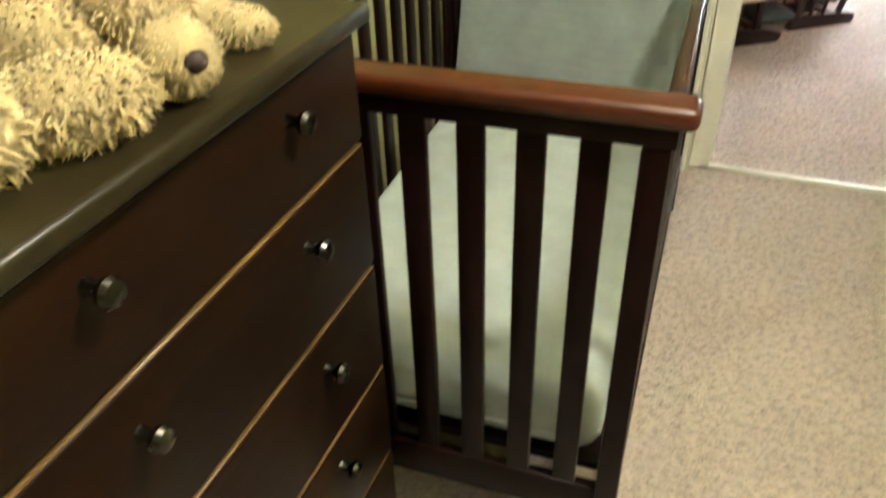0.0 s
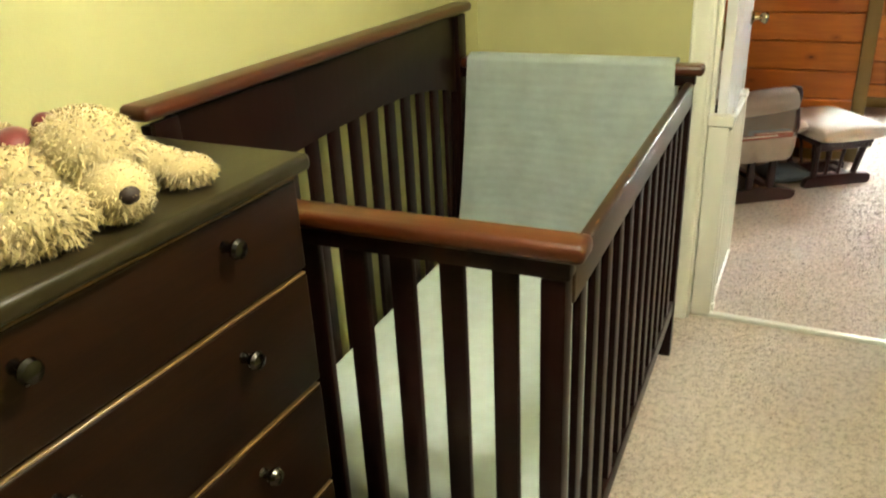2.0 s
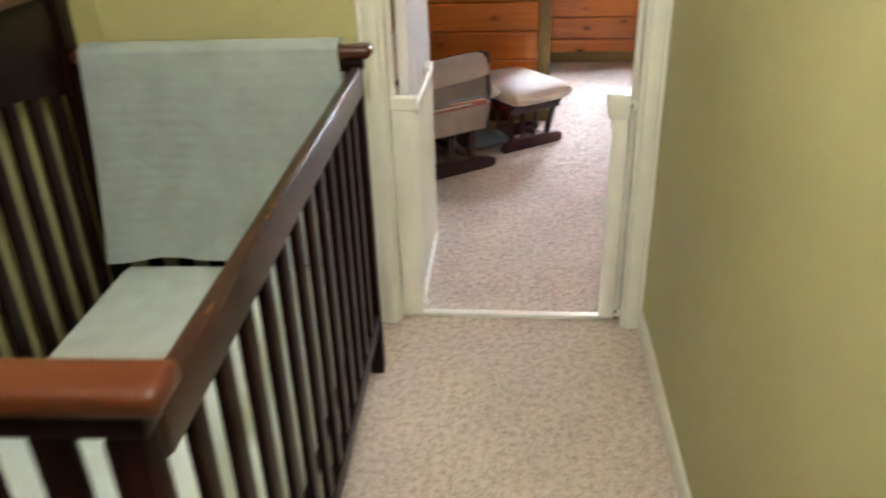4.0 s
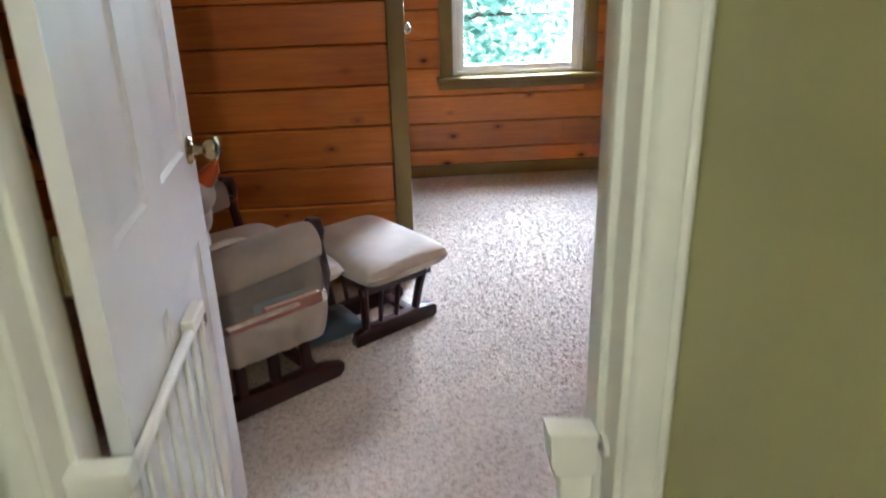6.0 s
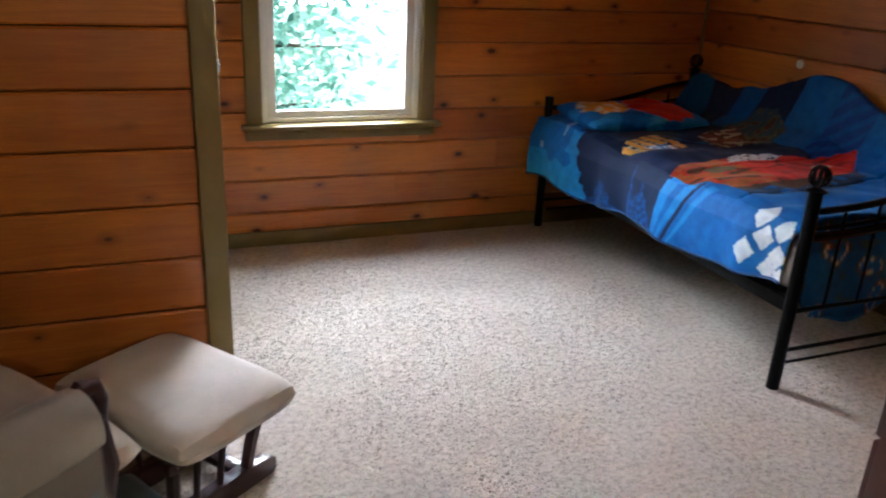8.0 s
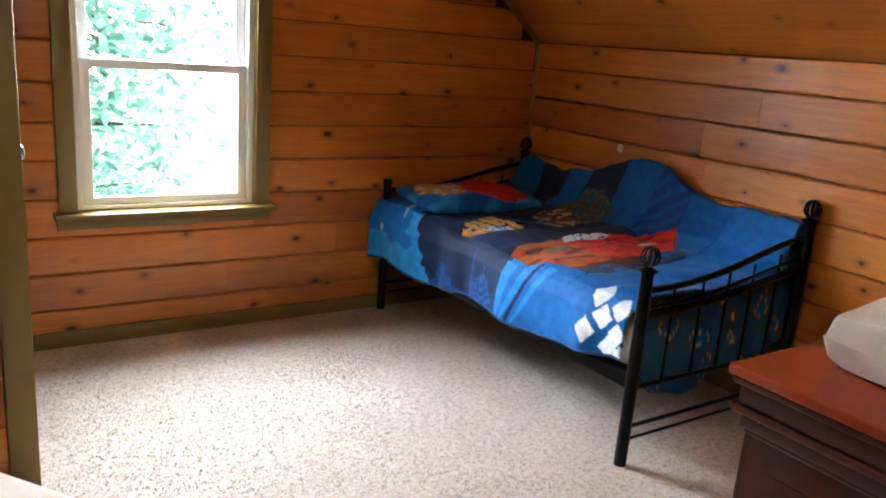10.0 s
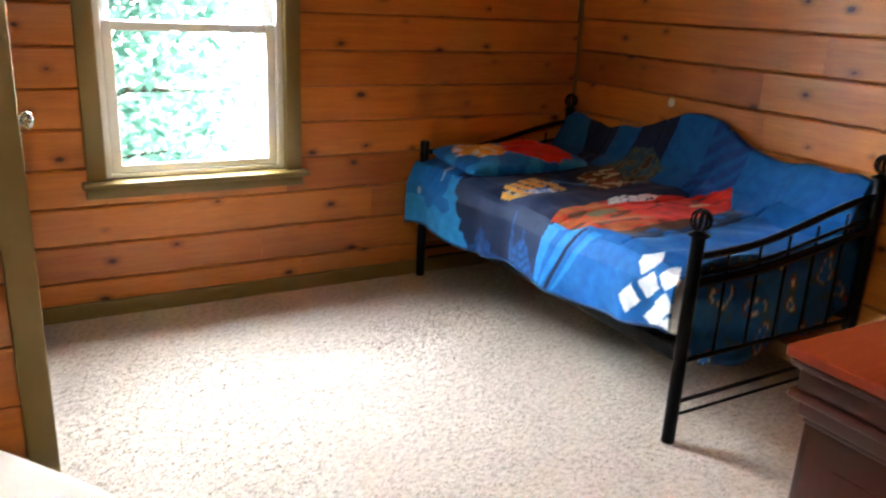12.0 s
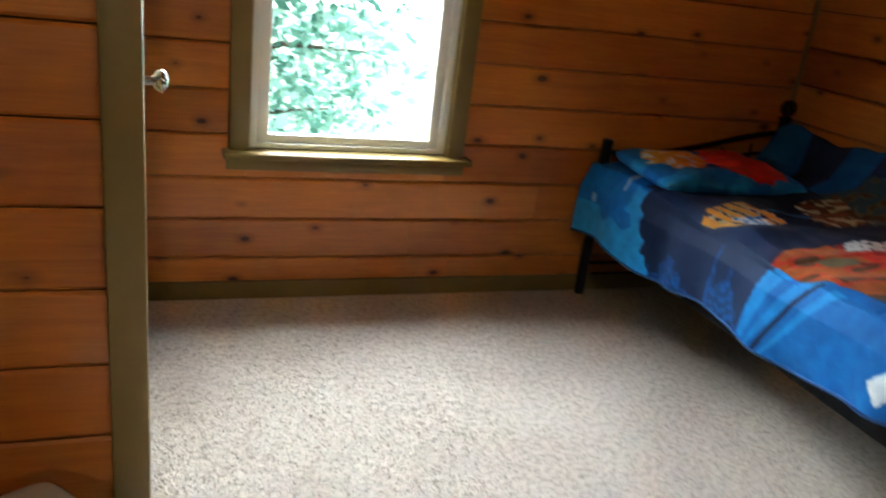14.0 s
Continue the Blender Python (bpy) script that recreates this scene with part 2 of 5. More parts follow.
PRINT_PLAIN = cloth("plain_blue_cotton", (0.004, 0.05, 0.17), 0.8, sheen=0.0)


def leaf_material():
    m, nt, b = material("leaf")
    geo = nt.nodes.new("ShaderNodeNewGeometry")
    col = ramp(nt, geo.outputs["Random Per Island"], [(0.0, (0.05, 0.13, 0.10)), (0.4, (0.13, 0.26, 0.20)), (1.0, (0.27, 0.42, 0.35))])
    nt.links.new(col, b.inputs["Base Color"])
    b.inputs["Roughness"].default_value = 0.3
    tr = nt.nodes.new("ShaderNodeBsdfTranslucent")
    nt.links.new(col, tr.inputs[0])
    mx = nt.nodes.new("ShaderNodeMixShader")
    mx.inputs[0].default_value = 0.65
    nt.links.new(b.outputs[0], mx.inputs[1])
    nt.links.new(tr.outputs[0], mx.inputs[2])
    nt.links.new(mx.outputs[0], nt.nodes["Material Output"].inputs[0])
    return m


LEAF = leaf_material()


# ---- building helpers ----
def thing(name, label, category, m=None, group="", kind=""):
    ob = new(name)
    ob.empty_display_size = 0.1
    if m is not None:
        ob.matrix_world = m
    return tagged(ob, label, category, group, kind)


def mesh_of(bm, name, smooth=True):
    me = bpy.data.meshes.new(name)
    bmesh.ops.recalc_face_normals(bm, faces=bm.faces)
    bm.to_mesh(me)
    bm.free()
    if smooth:
        for p in me.polygons:
            p.use_smooth = True
        me.set_sharp_from_angle(angle=radians(38))
    return me


def part(name, bm, mat, parent=None, label="", kind=""):
    me = bm if isinstance(bm, bpy.types.Mesh) else mesh_of(bm, name)
    for mt in (mat if isinstance(mat, (list, tuple)) else [mat]):
        me.materials.append(mt)
    ob = new(name, me)
    if parent is not None:
        ob.parent = parent
    return tagged(ob, label, "", "", kind)


def structure(name, bm, mat, label=""):
    return tagged(part(name, bm, mat), label, "", "", "structure")


def box(x0, x1, y0, y1, z0, z1, bevel=0.0, seg=2, bm=None):
    bm = bm or bmesh.new()
    m = Matrix.LocRotScale(((x0 + x1) / 2, (y0 + y1) / 2, (z0 + z1) / 2), None, (x1 - x0, y1 - y0, z1 - z0))
    vs = bmesh.ops.create_cube(bm, size=1, matrix=m)["verts"]
    if bevel:
        es = list({e for v in vs for e in v.link_edges})
        bmesh.ops.bevel(bm, geom=es, offset=bevel, segments=seg, profile=0.5, affect="EDGES")
    return bm


def sweep(points, radius, sides=8, bm=None, flat=1.0):
    bm = bm or bmesh.new()
    pts = [Vector(p) for p in points]
    rings = []
    ref = Vector((0, 0, 1))
    for i, p in enumerate(pts):
        d = (pts[min(i + 1, len(pts) - 1)] - pts[max(i - 1, 0)]).normalized()
        if abs(d.dot(ref)) > 0.95:
            ref = Vector((1, 0, 0)) if abs(d.x) < 0.9 else Vector((0, 1, 0))
        a = d.cross(ref).normalized()
        c = a.cross(d)
        r = radius[i] if isinstance(radius, (list, tuple)) else radius
        rings.append([bm.verts.new(p + a * (r * math.cos(2 * math.pi * k / sides)) + c * (r * flat * math.sin(2 * math.pi * k / sides))) for k in range(sides)])
    for r0, r1 in zip(rings, rings[1:]):
        for k in range(sides):
            bm.faces.new((r0[k], r0[(k + 1) % sides], r1[(k + 1) % sides], r1[k]))
    bm.faces.new(rings[0][::-1])
    bm.faces.new(rings[-1])
    return bm


def lathe(profile, m=None, sides=20, bm=None):
    bm = bm or bmesh.new()
    m = m or Matrix()
    rings = [[bm.verts.new(m @ Vector((max(r, 1e-4) * math.cos(2 * math.pi * k / sides), max(r, 1e-4) * math.sin(2 * math.pi * k / sides), z))) for k in range(sides)] for r, z in profile]
    for r0, r1 in zip(rings, rings[1:]):
        for k in range(sides):
            bm.faces.new((r0[k], r0[(k + 1) % sides], r1[(k + 1) % sides], r1[k]))
    bm.faces.new(rings[0][::-1])
    bm.faces.new(rings[-1])
    return bm


def prism(outline, lo, hi, axis=1, bevel=0.0, bm=None):
    """An outline of (a, b) pairs pushed along an axis: x: (y, z), y: (x, z), z: (x, y)."""
    bm = bm or bmesh.new()

    def put(a, b, c):
        return {0: (c, a, b), 1: (a, c, b), 2: (a, b, c)}[axis]

    r0 = [bm.verts.new(put(a, b, lo)) for a, b in outline]
    r1 = [bm.verts.new(put(a, b, hi)) for a, b in outline]
    n = len(outline)
    fs = [bm.faces.new((r0[k], r0[(k + 1) % n], r1[(k + 1) % n], r1[k])) for k in range(n)]
    fs += [bm.faces.new(r0[::-1]), bm.faces.new(r1)]
    if bevel:
        bmesh.ops.bevel(bm, geom=list({e for f in fs[-2:] for e in f.edges}), offset=bevel, segments=2, profile=0.5, affect="EDGES")
    return bm


def ellipsoid(c, r, rot=(0, 0, 0), bm=None, u=20, v=12):
    bm = bm or bmesh.new()
    m = pose(*c, *rot) @ Matrix.Diagonal((*r, 1))
    bmesh.ops.create_uvsphere(bm, u_segments=u, v_segments=v, radius=1, matrix=m)
    return bm


def cushion(sx, sy, sz, bulge=0.3, n=24, power=5.0, lumps=0.0, seed=0.0):
    """A stuffed pad round the origin: a rounded-square outline, fat in the middle."""
    bm = bmesh.new()
    top, bot = {}, {}
    for i in range(n + 1):
        for j in range(n + 1):
            a, b = 2 * i / n - 1, 2 * j / n - 1
            a, b = math.copysign(abs(a) ** 0.75, a), math.copysign(abs(b) ** 0.75, b)
            f = (1 - abs(a) ** power) * (1 - abs(b) ** power)
            h = f ** 0.33 * (1 - bulge + bulge * (1 - a * a) * (1 - b * b))
            shrink = 1 - 0.045 * (abs(a) ** 4) * (abs(b) ** 4)
            w = lumps * noise.noise((a * 2.1 + seed, b * 2.1, seed)) if lumps else 0
            top[i, j] = bm.verts.new((a * sx / 2 * shrink, b * sy / 2 * shrink, h * sz / 2 + w * h))
            edge = i in (0, n) or j in (0, n)
            bot[i, j] = top[i, j] if edge else bm.verts.new((a * sx / 2 * shrink, b * sy / 2 * shrink, -h * sz / 2))
    for i in range(n):
        for j in range(n):
            k = [(i, j), (i + 1, j), (i + 1, j + 1), (i, j + 1)]
            bm.faces.new([top[q] for q in k])
            bm.faces.new([bot[q] for q in k[::-1]])
    return bm


def grid_mesh(fn, nu, nv, bm=None, thick=0.0):
    bm = bm or bmesh.new()
    vs = [[bm.verts.new(fn(i / nu, j / nv)) for j in range(nv + 1)] for i in range(nu + 1)]
    for i in range(nu):
        for j in range(nv):
            bm.faces.new((vs[i][j], vs[i + 1][j], vs[i + 1][j + 1], vs[i][j + 1]))
    if thick:
        bmesh.ops.solidify(bm, geom=bm.faces[:], thickness=thick)
    return bm


# ---- the setting ----
XW, XE, YD0, YD1 = -0.20, 1.495, 5.0, 5.155
YW, XK, ZK, YC, XC = 8.745, 4.06, 1.485, 7.305, 1.20
ZT = 2.35
DX0, DX1, DZ = 0.645, 1.442, 2.06
WX0, WX1, WZ0, WZ1 = 1.565, 2.36, 0.615, 1.86
SLOPE_X = XK - (ZT - ZK) / math.tan(radians(39))

structure("floor", box(-1.5, 4.4, -0.1, 9.0, -0.15, 0.0), CARPET, "beige frieze carpet with short tufted pile")


def wall_with_hole(name, x0, x1, y0, y1, hx0, hx1, hz0, hz1, mat, top=ZT, label=""):
    bm = box(x0, hx0, y0, y1, 0, top)
    box(hx1, x1, y0, y1, 0, top, bm=bm)
    box(hx0, hx1, y0, y1, hz1, top, bm=bm)
    if hz0 > 0:
        box(hx0, hx1, y0, y1, 0, hz0, bm=bm)
    return structure(name, bm, mat, label)


wall_with_hole("wall_door", XW - 0.1, XE + 0.1, YD0, YD0 + 0.06, DX0, DX1, 0, DZ, WALL_PAINT, label="yellow-green painted wall round the doorway")
wall_with_hole("wall_door_back", -1.3, XK + 0.1, YD0 + 0.06, YD1, DX0, DX1, 0, DZ, PINE_PLAIN, label="knotty pine wall round the doorway")
structure("wall_west", box(XW - 0.12, XW, 0.1, YD0, 0, ZT), WALL_PAINT, "yellow-green painted nursery wall")
structure("wall_east", box(XE, XE + 0.1, 2.5, YD0, 0, ZT), WALL_PAINT, "yellow-green painted nursery wall")
structure("wall_east_return", box(XE + 0.1, 3.5, 2.5, 2.6, 0, ZT), WALL_PAINT, "yellow-green painted nursery wall")
structure("wall_east_far", box(3.4, 3.5, 0.1, 2.5, 0, ZT), WALL_PAINT, "yellow-green painted nursery wall")
structure("wall_south", box(XW - 0.12, 3.5, 0.0, 0.1, 0, ZT), WALL_PAINT, "yellow-green painted nursery wall")
structure("ceiling_nursery", box(XW - 0.12, 3.5, 0.0, YD0 + 0.06, ZT, ZT + 0.12), CEIL_WHITE, "white painted ceiling")
structure("wall_room_west", box(-1.3, -1.2, YD1, YC, 0, ZT), PINE_PLAIN, "knotty pine wall")
wall_with_hole("wall_window", XC, XK + 0.25, YW, YW + 0.15, WX0, WX1, WZ0, WZ1, DARK_GAP, label="knotty pine board wall round the window")
structure("wall_knee", box(XK, XK + 0.15, YD1, YW, 0, ZK + 0.03), DARK_GAP, "low knotty pine knee wall")
structure("wall_closet", box(-1.3, XC - 0.02, YC, YC + 0.09, 0, ZT), DARK_GAP, "knotty pine closet wall")
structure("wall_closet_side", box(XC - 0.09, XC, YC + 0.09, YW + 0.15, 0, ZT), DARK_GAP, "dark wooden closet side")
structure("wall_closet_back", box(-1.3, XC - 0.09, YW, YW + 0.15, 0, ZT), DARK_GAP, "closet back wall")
structure("ceiling_room", box(-1.3, SLOPE_X + 0.02, YD0 + 0.06, YW + 0.15, ZT, ZT + 0.12), PINE_PLAIN, "knotty pine ceiling")

# sloping ceiling boards in one mesh
bm = bmesh.new()
run = math.hypot(XK - SLOPE_X, ZT - ZK)
sx, sz = (SLOPE_X - XK) / run, (ZT - ZK) / run
n_boards = int(run / 0.166) + 1
for k in range(n_boards):
    a, b = k * 0.166 + 0.003, min((k + 1) * 0.166 - 0.003, run + 0.05)
    ox, oz = sz, -sx
    prism([(XK + sx * a, ZK + sz * a), (XK + sx * b, ZK + sz * b), (XK + sx * b + ox * 0.02, ZK + sz * b + oz * 0.02), (XK + sx * a + ox * 0.02, ZK + sz * a + oz * 0.02)], YD1, YW, 1, bm=bm)
prism([(XK + sz * 0.02 + 0.03, ZK - sx * 0.02 - 0.03), (SLOPE_X + sz * 0.02 + sx * 0.1, ZT - sx * 0.02 + sz * 0.1), (SLOPE_X + sz * 0.14 + sx * 0.1, ZT - sx * 0.14 + sz * 0.1), (XK + sz * 0.14 + 0.05, ZK - sx * 0.14 - 0.05)], YD1, YW + 0.1, 1, bm=bm)
structure("ceiling_slope", bm, PINE_PLAIN, "sloping knotty pine board ceiling")

# doorway: jambs, stops and casings
bm = box(DX0, DX0 + 0.02, YD0 - 0.004, YD1 + 0.004, 0, DZ - 0.02, 0.002)
box(DX1 - 0.02, DX1, YD0 - 0.004, YD1 + 0.004, 0, DZ - 0.02, 0.002, bm=bm)
box(DX0, DX1, YD0 - 0.004, YD1 + 0.004, DZ - 0.02, DZ, 0.002, bm=bm)
structure("door_jamb", bm, WHITE_TRIM, "white painted door jamb")
bm = box(DX0 + 0.02, DX0 + 0.033, YD0 + 0.055, YD0 + 0.09, 0, DZ - 0.02, 0.003)
box(DX1 - 0.033, DX1 - 0.02, YD0 + 0.055, YD0 + 0.09, 0, DZ - 0.02, 0.003, bm=bm)
structure("door_stop", bm, WHITE_TRIM, "white painted door stop strips")


def casing(x0, x1, flip):
    bm = bmesh.new()
    w = x1 - x0
    shape = [(0, 0), (0, 0.010), (0.10, 0.014), (0.22, 0.010), (0.30, 0.015), (0.80, 0.019), (0.9, 0.016), (1.0, 0.008), (1.0, 0)]
    out = [((x1 - a * w) if flip else (x0 + a * w), YD0 - d) for a, d in shape]
    return prism(out, 0, DZ + 0.05, 2, bm=bm)


structure("trim_door_west", casing(0.588, 0.655, False), WHITE_TRIM, "white moulded door casing")
structure("trim_door_east", casing(1.432, 1.493, True), WHITE_TRIM, "white moulded door casing")
structure("trim_door_head", box(0.588, 1.493, YD0 - 0.018, YD0, DZ + 0.05, DZ + 0.12, 0.004), WHITE_TRIM, "white moulded door casing")
bm = box(0.575, 0.643, YD1, YD1 + 0.026, 0, DZ + 0.06, 0.004)
box(1.429, 1.51, YD1, YD1 + 0.022, 0, DZ + 0.06, 0.004, bm=bm)
structure("trim_door_room", bm, OLIVE, "olive-brown door casing")
structure("strike_plate", box(DX1 - 0.0215, DX1 - 0.0195, YD0 + 0.092, YD0 + 0.118, 0.94, 1.0, 0.0005, 1), BRASS, "small brass strike plate")


def skirting(name, pts, mat, h=0.07, t=0.012):
    (xa, ya), (xb, yb) = pts
    bm = box(min(xa, xb), max(xa, xb) + (t if xa == xb else 0), min(ya, yb), max(ya, yb) + (t if ya == yb else 0), 0, h, 0.003)
    return structure(name, bm, mat)


skirting("baseboard_east", ((XE - 0.0125, 2.5), (XE - 0.0125, YD0 - 0.02)), WHITE_TRIM, 0.075)
skirting("baseboard_west", ((XW, 0.1), (XW, YD0)), WHITE_TRIM, 0.075)
skirting("baseboard_north", ((XW + 0.013, YD0 - 0.0125), (0.585, YD0 - 0.0125)), WHITE_TRIM, 0.075)
skirting("baseboard_window", ((XC + 0.005, YW - 0.037), (XK - 0.04, YW - 0.037)), OLIVE, 0.075, 0.016)
skirting("baseboard_closet", ((-1.2, YC - 0.037), (1.168, YC - 0.037)), OLIVE, 0.06, 0.016)
skirting("baseboard_knee", ((XK - 0.037, YD1), (XK - 0.037, YW - 0.04)), OLIVE, 0.075, 0.016)
structure("corner_post", box(1.172, 1.243, YC - 0.045, YC + 0.03, 0, ZT, 0.004), OLIVE, "olive-brown painted corner post of the closet")
bm = sweep([(XK - 0.022, YW - 0.026, 0.08), (XK - 0.022, YW - 0.026, ZK - 0.01)], 0.012, 6)
sweep([(XK - 0.022, YW - 0.026, ZK - 0.01), (SLOPE_X, YW - 0.026, ZT)], 0.012, 6, bm=bm)
structure("trim_corner", bm, OLIVE, "thin corner trim strip")

# closet door in the closet's side, with its knob
closet_door = thing("door_closet", "closed brown closet door with a round knob", "door", kind="structure")
part("door_panel", box(XC + 0.001, XC + 0.022, YC + 0.13, YC + 0.85, 0.02, 2.03, 0.004), OLIVE, closet_door)
part("door_knob", lathe([(0.026, 0), (0.026, 0.006), (0.010, 0.010), (0.010, 0.030), (0.022, 0.038), (0.026, 0.050), (0.020, 0.060), (0.004, 0.064)], pose(XC + 0.022, 7.655, 1.034, 0, 90, 0)), STEEL, closet_door, "bright metal knob")

# ---- window ----
win = thing("window_1", "white double-hung window in an olive-brown casing", "window", kind="structure")
bm = box(WX0 - 0.068, WX0 + 0.004, YW - 0.042, YW - 0.02, 0.61, WZ1 + 0.07, 0.004)
box(WX1 - 0.004, WX1 + 0.068, YW - 0.042, YW - 0.02, 0.61, WZ1 + 0.07, 0.004, bm=bm)
box(WX0 + 0.004, WX1 - 0.004, YW - 0.042, YW - 0.02, WZ1, WZ1 + 0.07, 0.004, bm=bm)
part("casing", bm, OLIVE, win, "olive-brown casing")
bm = box(WX0, WX0 + 0.008, YW - 0.03, YW + 0.14, WZ0, WZ1)
box(WX1 - 0.008, WX1, YW - 0.03, YW + 0.14, WZ0, WZ1, bm=bm)
box(WX0, WX1, YW - 0.03, YW + 0.14, WZ1 - 0.008, WZ1, bm=bm)
part("reveal", bm, OLIVE, win)
part("window_sill", box(WX0 - 0.09, WX1 + 0.09, YW - 0.10, YW + 0.03, 0.588, 0.612, 0.006, 3), OLIVE, win, "olive-brown window stool")
part("apron", box(WX0 - 0.075, WX1 + 0.075, YW - 0.042, YW - 0.02, 0.535, 0.587, 0.004), OLIVE, win)


def sash(name, x0, x1, y0, y1, z0, z1, side, low, high):
    bm = box(x0, x0 + side, y0, y1, z0, z1, 0.004)
    box(x1 - side, x1, y0, y1, z0, z1, 0.004, bm=bm)
    box(x0 + side - 0.003, x1 - side + 0.003, y0 + 0.002, y1 - 0.002, z0, z0 + low, 0.004, bm=bm)
    box(x0 + side - 0.003, x1 - side + 0.003, y0 + 0.002, y1 - 0.002, z1 - high, z1, 0.004, bm=bm)
    s = part(name, bm, VINYL, win)
    p = part("pane", box(x0 + side - 0.002, x1 - side + 0.002, (y0 + y1) / 2 - 0.002, (y0 + y1) / 2 + 0.002, z0 + low - 0.002, z1 - high + 0.002), GLASS, s)
    p.visible_shadow = False
    return s


bm = box(WX0 + 0.008, WX0 + 0.035, YW - 0.012, YW + 0.09, WZ0, WZ1 - 0.008, 0.003)
box(WX1 - 0.035, WX1 - 0.008, YW - 0.012, YW + 0.09, WZ0, WZ1 - 0.008, 0.003, bm=bm)
box(WX0 + 0.035, WX1 - 0.035, YW - 0.012, YW + 0.09, WZ0, WZ0 + 0.018, 0.003, bm=bm)
box(WX0 + 0.035, WX1 - 0.035, YW - 0.012, YW + 0.09, WZ1 - 0.03, WZ1 - 0.008, 0.003, bm=bm)
part("window_frame", bm, VINYL, win, "white vinyl frame")
sash("lower_sash", WX0 + 0.037, WX1 - 0.037, YW + 0.0, YW + 0.035, WZ0 + 0.02, 1.262, 0.042, 0.032, 0.038)
sash("upper_sash", WX0 + 0.037, WX1 - 0.037, YW + 0.042, YW + 0.075, 1.228, WZ1 - 0.03, 0.042, 0.036, 0.04)

# ---- the nursery door, open ----
def panel_door():
    d = thing("door_1", "white six-panel door standing wide open", "door", pose(0.676, YD1 + 0.012, 0, 0, 0, 91.2), kind="structure")
    L, H, T = 0.738, 2.02, 0.035
    cols = ((0.098, 0.305), (0.42, 0.638))
    rows_ = ((0.20, 0.82), (1.025, 1.60), (1.70, 1.90))
    bm = bmesh.new()
    box(0, L, -T + 0.008, -0.008, 0.02, H, bm=bm)
    for y0, y1 in ((-T, -T + 0.0082), (-0.0082, 0.0)):
        xs = (0, cols[0][0], cols[0][1], cols[1][0], cols[1][1], L)
        for a, b in ((0, 1), (2, 3), (4, 5)):
            box(xs[a], xs[b], y0, y1, 0.02, H, bm=bm)
        zs = (0.02, 0.20, 0.82, 1.025, 1.60, 1.70, 1.90, H)
        for c0, c1 in cols:
            for a in (0, 2, 4, 6):
                box(c0, c1, y0, y1, zs[a], zs[a + 1], bm=bm)
    part("door_slab", bm, DOOR_WHITE, d)
    for c0, c1 in cols:
        for r0, r1 in rows_:
            bm = bmesh.new()
            for y0, y1, s in ((-0.009, -0.001, 1), (-T + 0.001, -T + 0.009, -1)):
                yo, yi = (y0, y1) if s > 0 else (y1, y0)
                ring = []
                for inset, yy in ((0.0, y1 if s > 0 else y0), (0.012, yo), (0.022, yo), (0.04, yi - 0.002 * s)):
                    ring.append([bm.verts.new(p) for p in ((c0 + inset, yy, r0 + inset), (c1 - inset, yy, r0 + inset), (c1 - inset, yy, r1 - inset), (c0 + inset, yy, r1 - inset))])
                for p, q in zip(ring, ring[1:]):
                    for k in range(4):
                        bm.faces.new((p[k], p[(k + 1) % 4], q[(k + 1) % 4], q[k]))
                bm.faces.new(ring[-1])
            part("raised_panel", bm, DOOR_WHITE, d)
    prof = [(0.031, 0), (0.031, 0.004), (0.024, 0.010), (0.011, 0.013), (0.010, 0.032), (0.020, 0.040), (0.027, 0.052), (0.026, 0.062), (0.016, 0.068), (0.004, 0.070)]
    part("door_knob", lathe(prof, pose(L - 0.058, -T, 1.02, 90, 0, 0)), BRASS, d, "antique brass knob")
    part("door_knob", lathe(prof, pose(L - 0.058, 0, 1.02, -90, 0, 0)), BRASS, d, "antique brass knob")
    for z in (0.25, 1.05, 1.80):
        part("hinge", sweep([(-0.006, 0.004, z - 0.045), (-0.006, 0.004, z + 0.045)], 0.006, 8), BRASS, d)
    return d


panel_door()

# ---- light switch ----
sw = thing("light_switch", "ivory plastic toggle light switch on the painted wall", "light switch")
SY, SZ = 4.5405, 1.296
part("cover_plate", box(XE - 0.007, XE, SY - 0.041, SY + 0.041, SZ - 0.066, SZ + 0.066, 0.003, 3), PLASTIC, sw)
part("toggle", prism([(XE - 0.006, SZ - 0.012), (XE - 0.024, SZ + 0.003), (XE - 0.024, SZ + 0.011), (XE - 0.006, SZ + 0.012)], SY - 0.005, SY + 0.005, 1), PLASTIC, sw)
for z in (SZ - 0.03, SZ + 0.03):
    part("screw", lathe([(0.0035, 0), (0.003, 0.001)], pose(XE - 0.007, SY, z, 0, -90, 0), 10), PLASTIC, sw)

# ---- ceiling lights ----
bulb_glass, bnt, bb = material("lit_frosted_glass")
bb.inputs["Emission Color"].default_value, bb.inputs["Emission Strength"].default_value = (1.0, 0.85, 0.6, 1), 1.5


def ceiling_light(x, y):
    cl = thing("ceiling_light", "round frosted glass ceiling light", "ceiling light", group="ceiling lights")
    part("base", lathe([(0.13, 0), (0.13, -0.03), (0.11, -0.04)], pose(x, y, ZT)), BRASS, cl)
    part("shade", lathe([(0.11, -0.04), (0.10, -0.06), (0.06, -0.078), (0.01, -0.084)], pose(x, y, ZT)), bulb_glass, cl)


ceiling_light(*NURSERY_LAMP)
ceiling_light(*ROOM_LAMP)

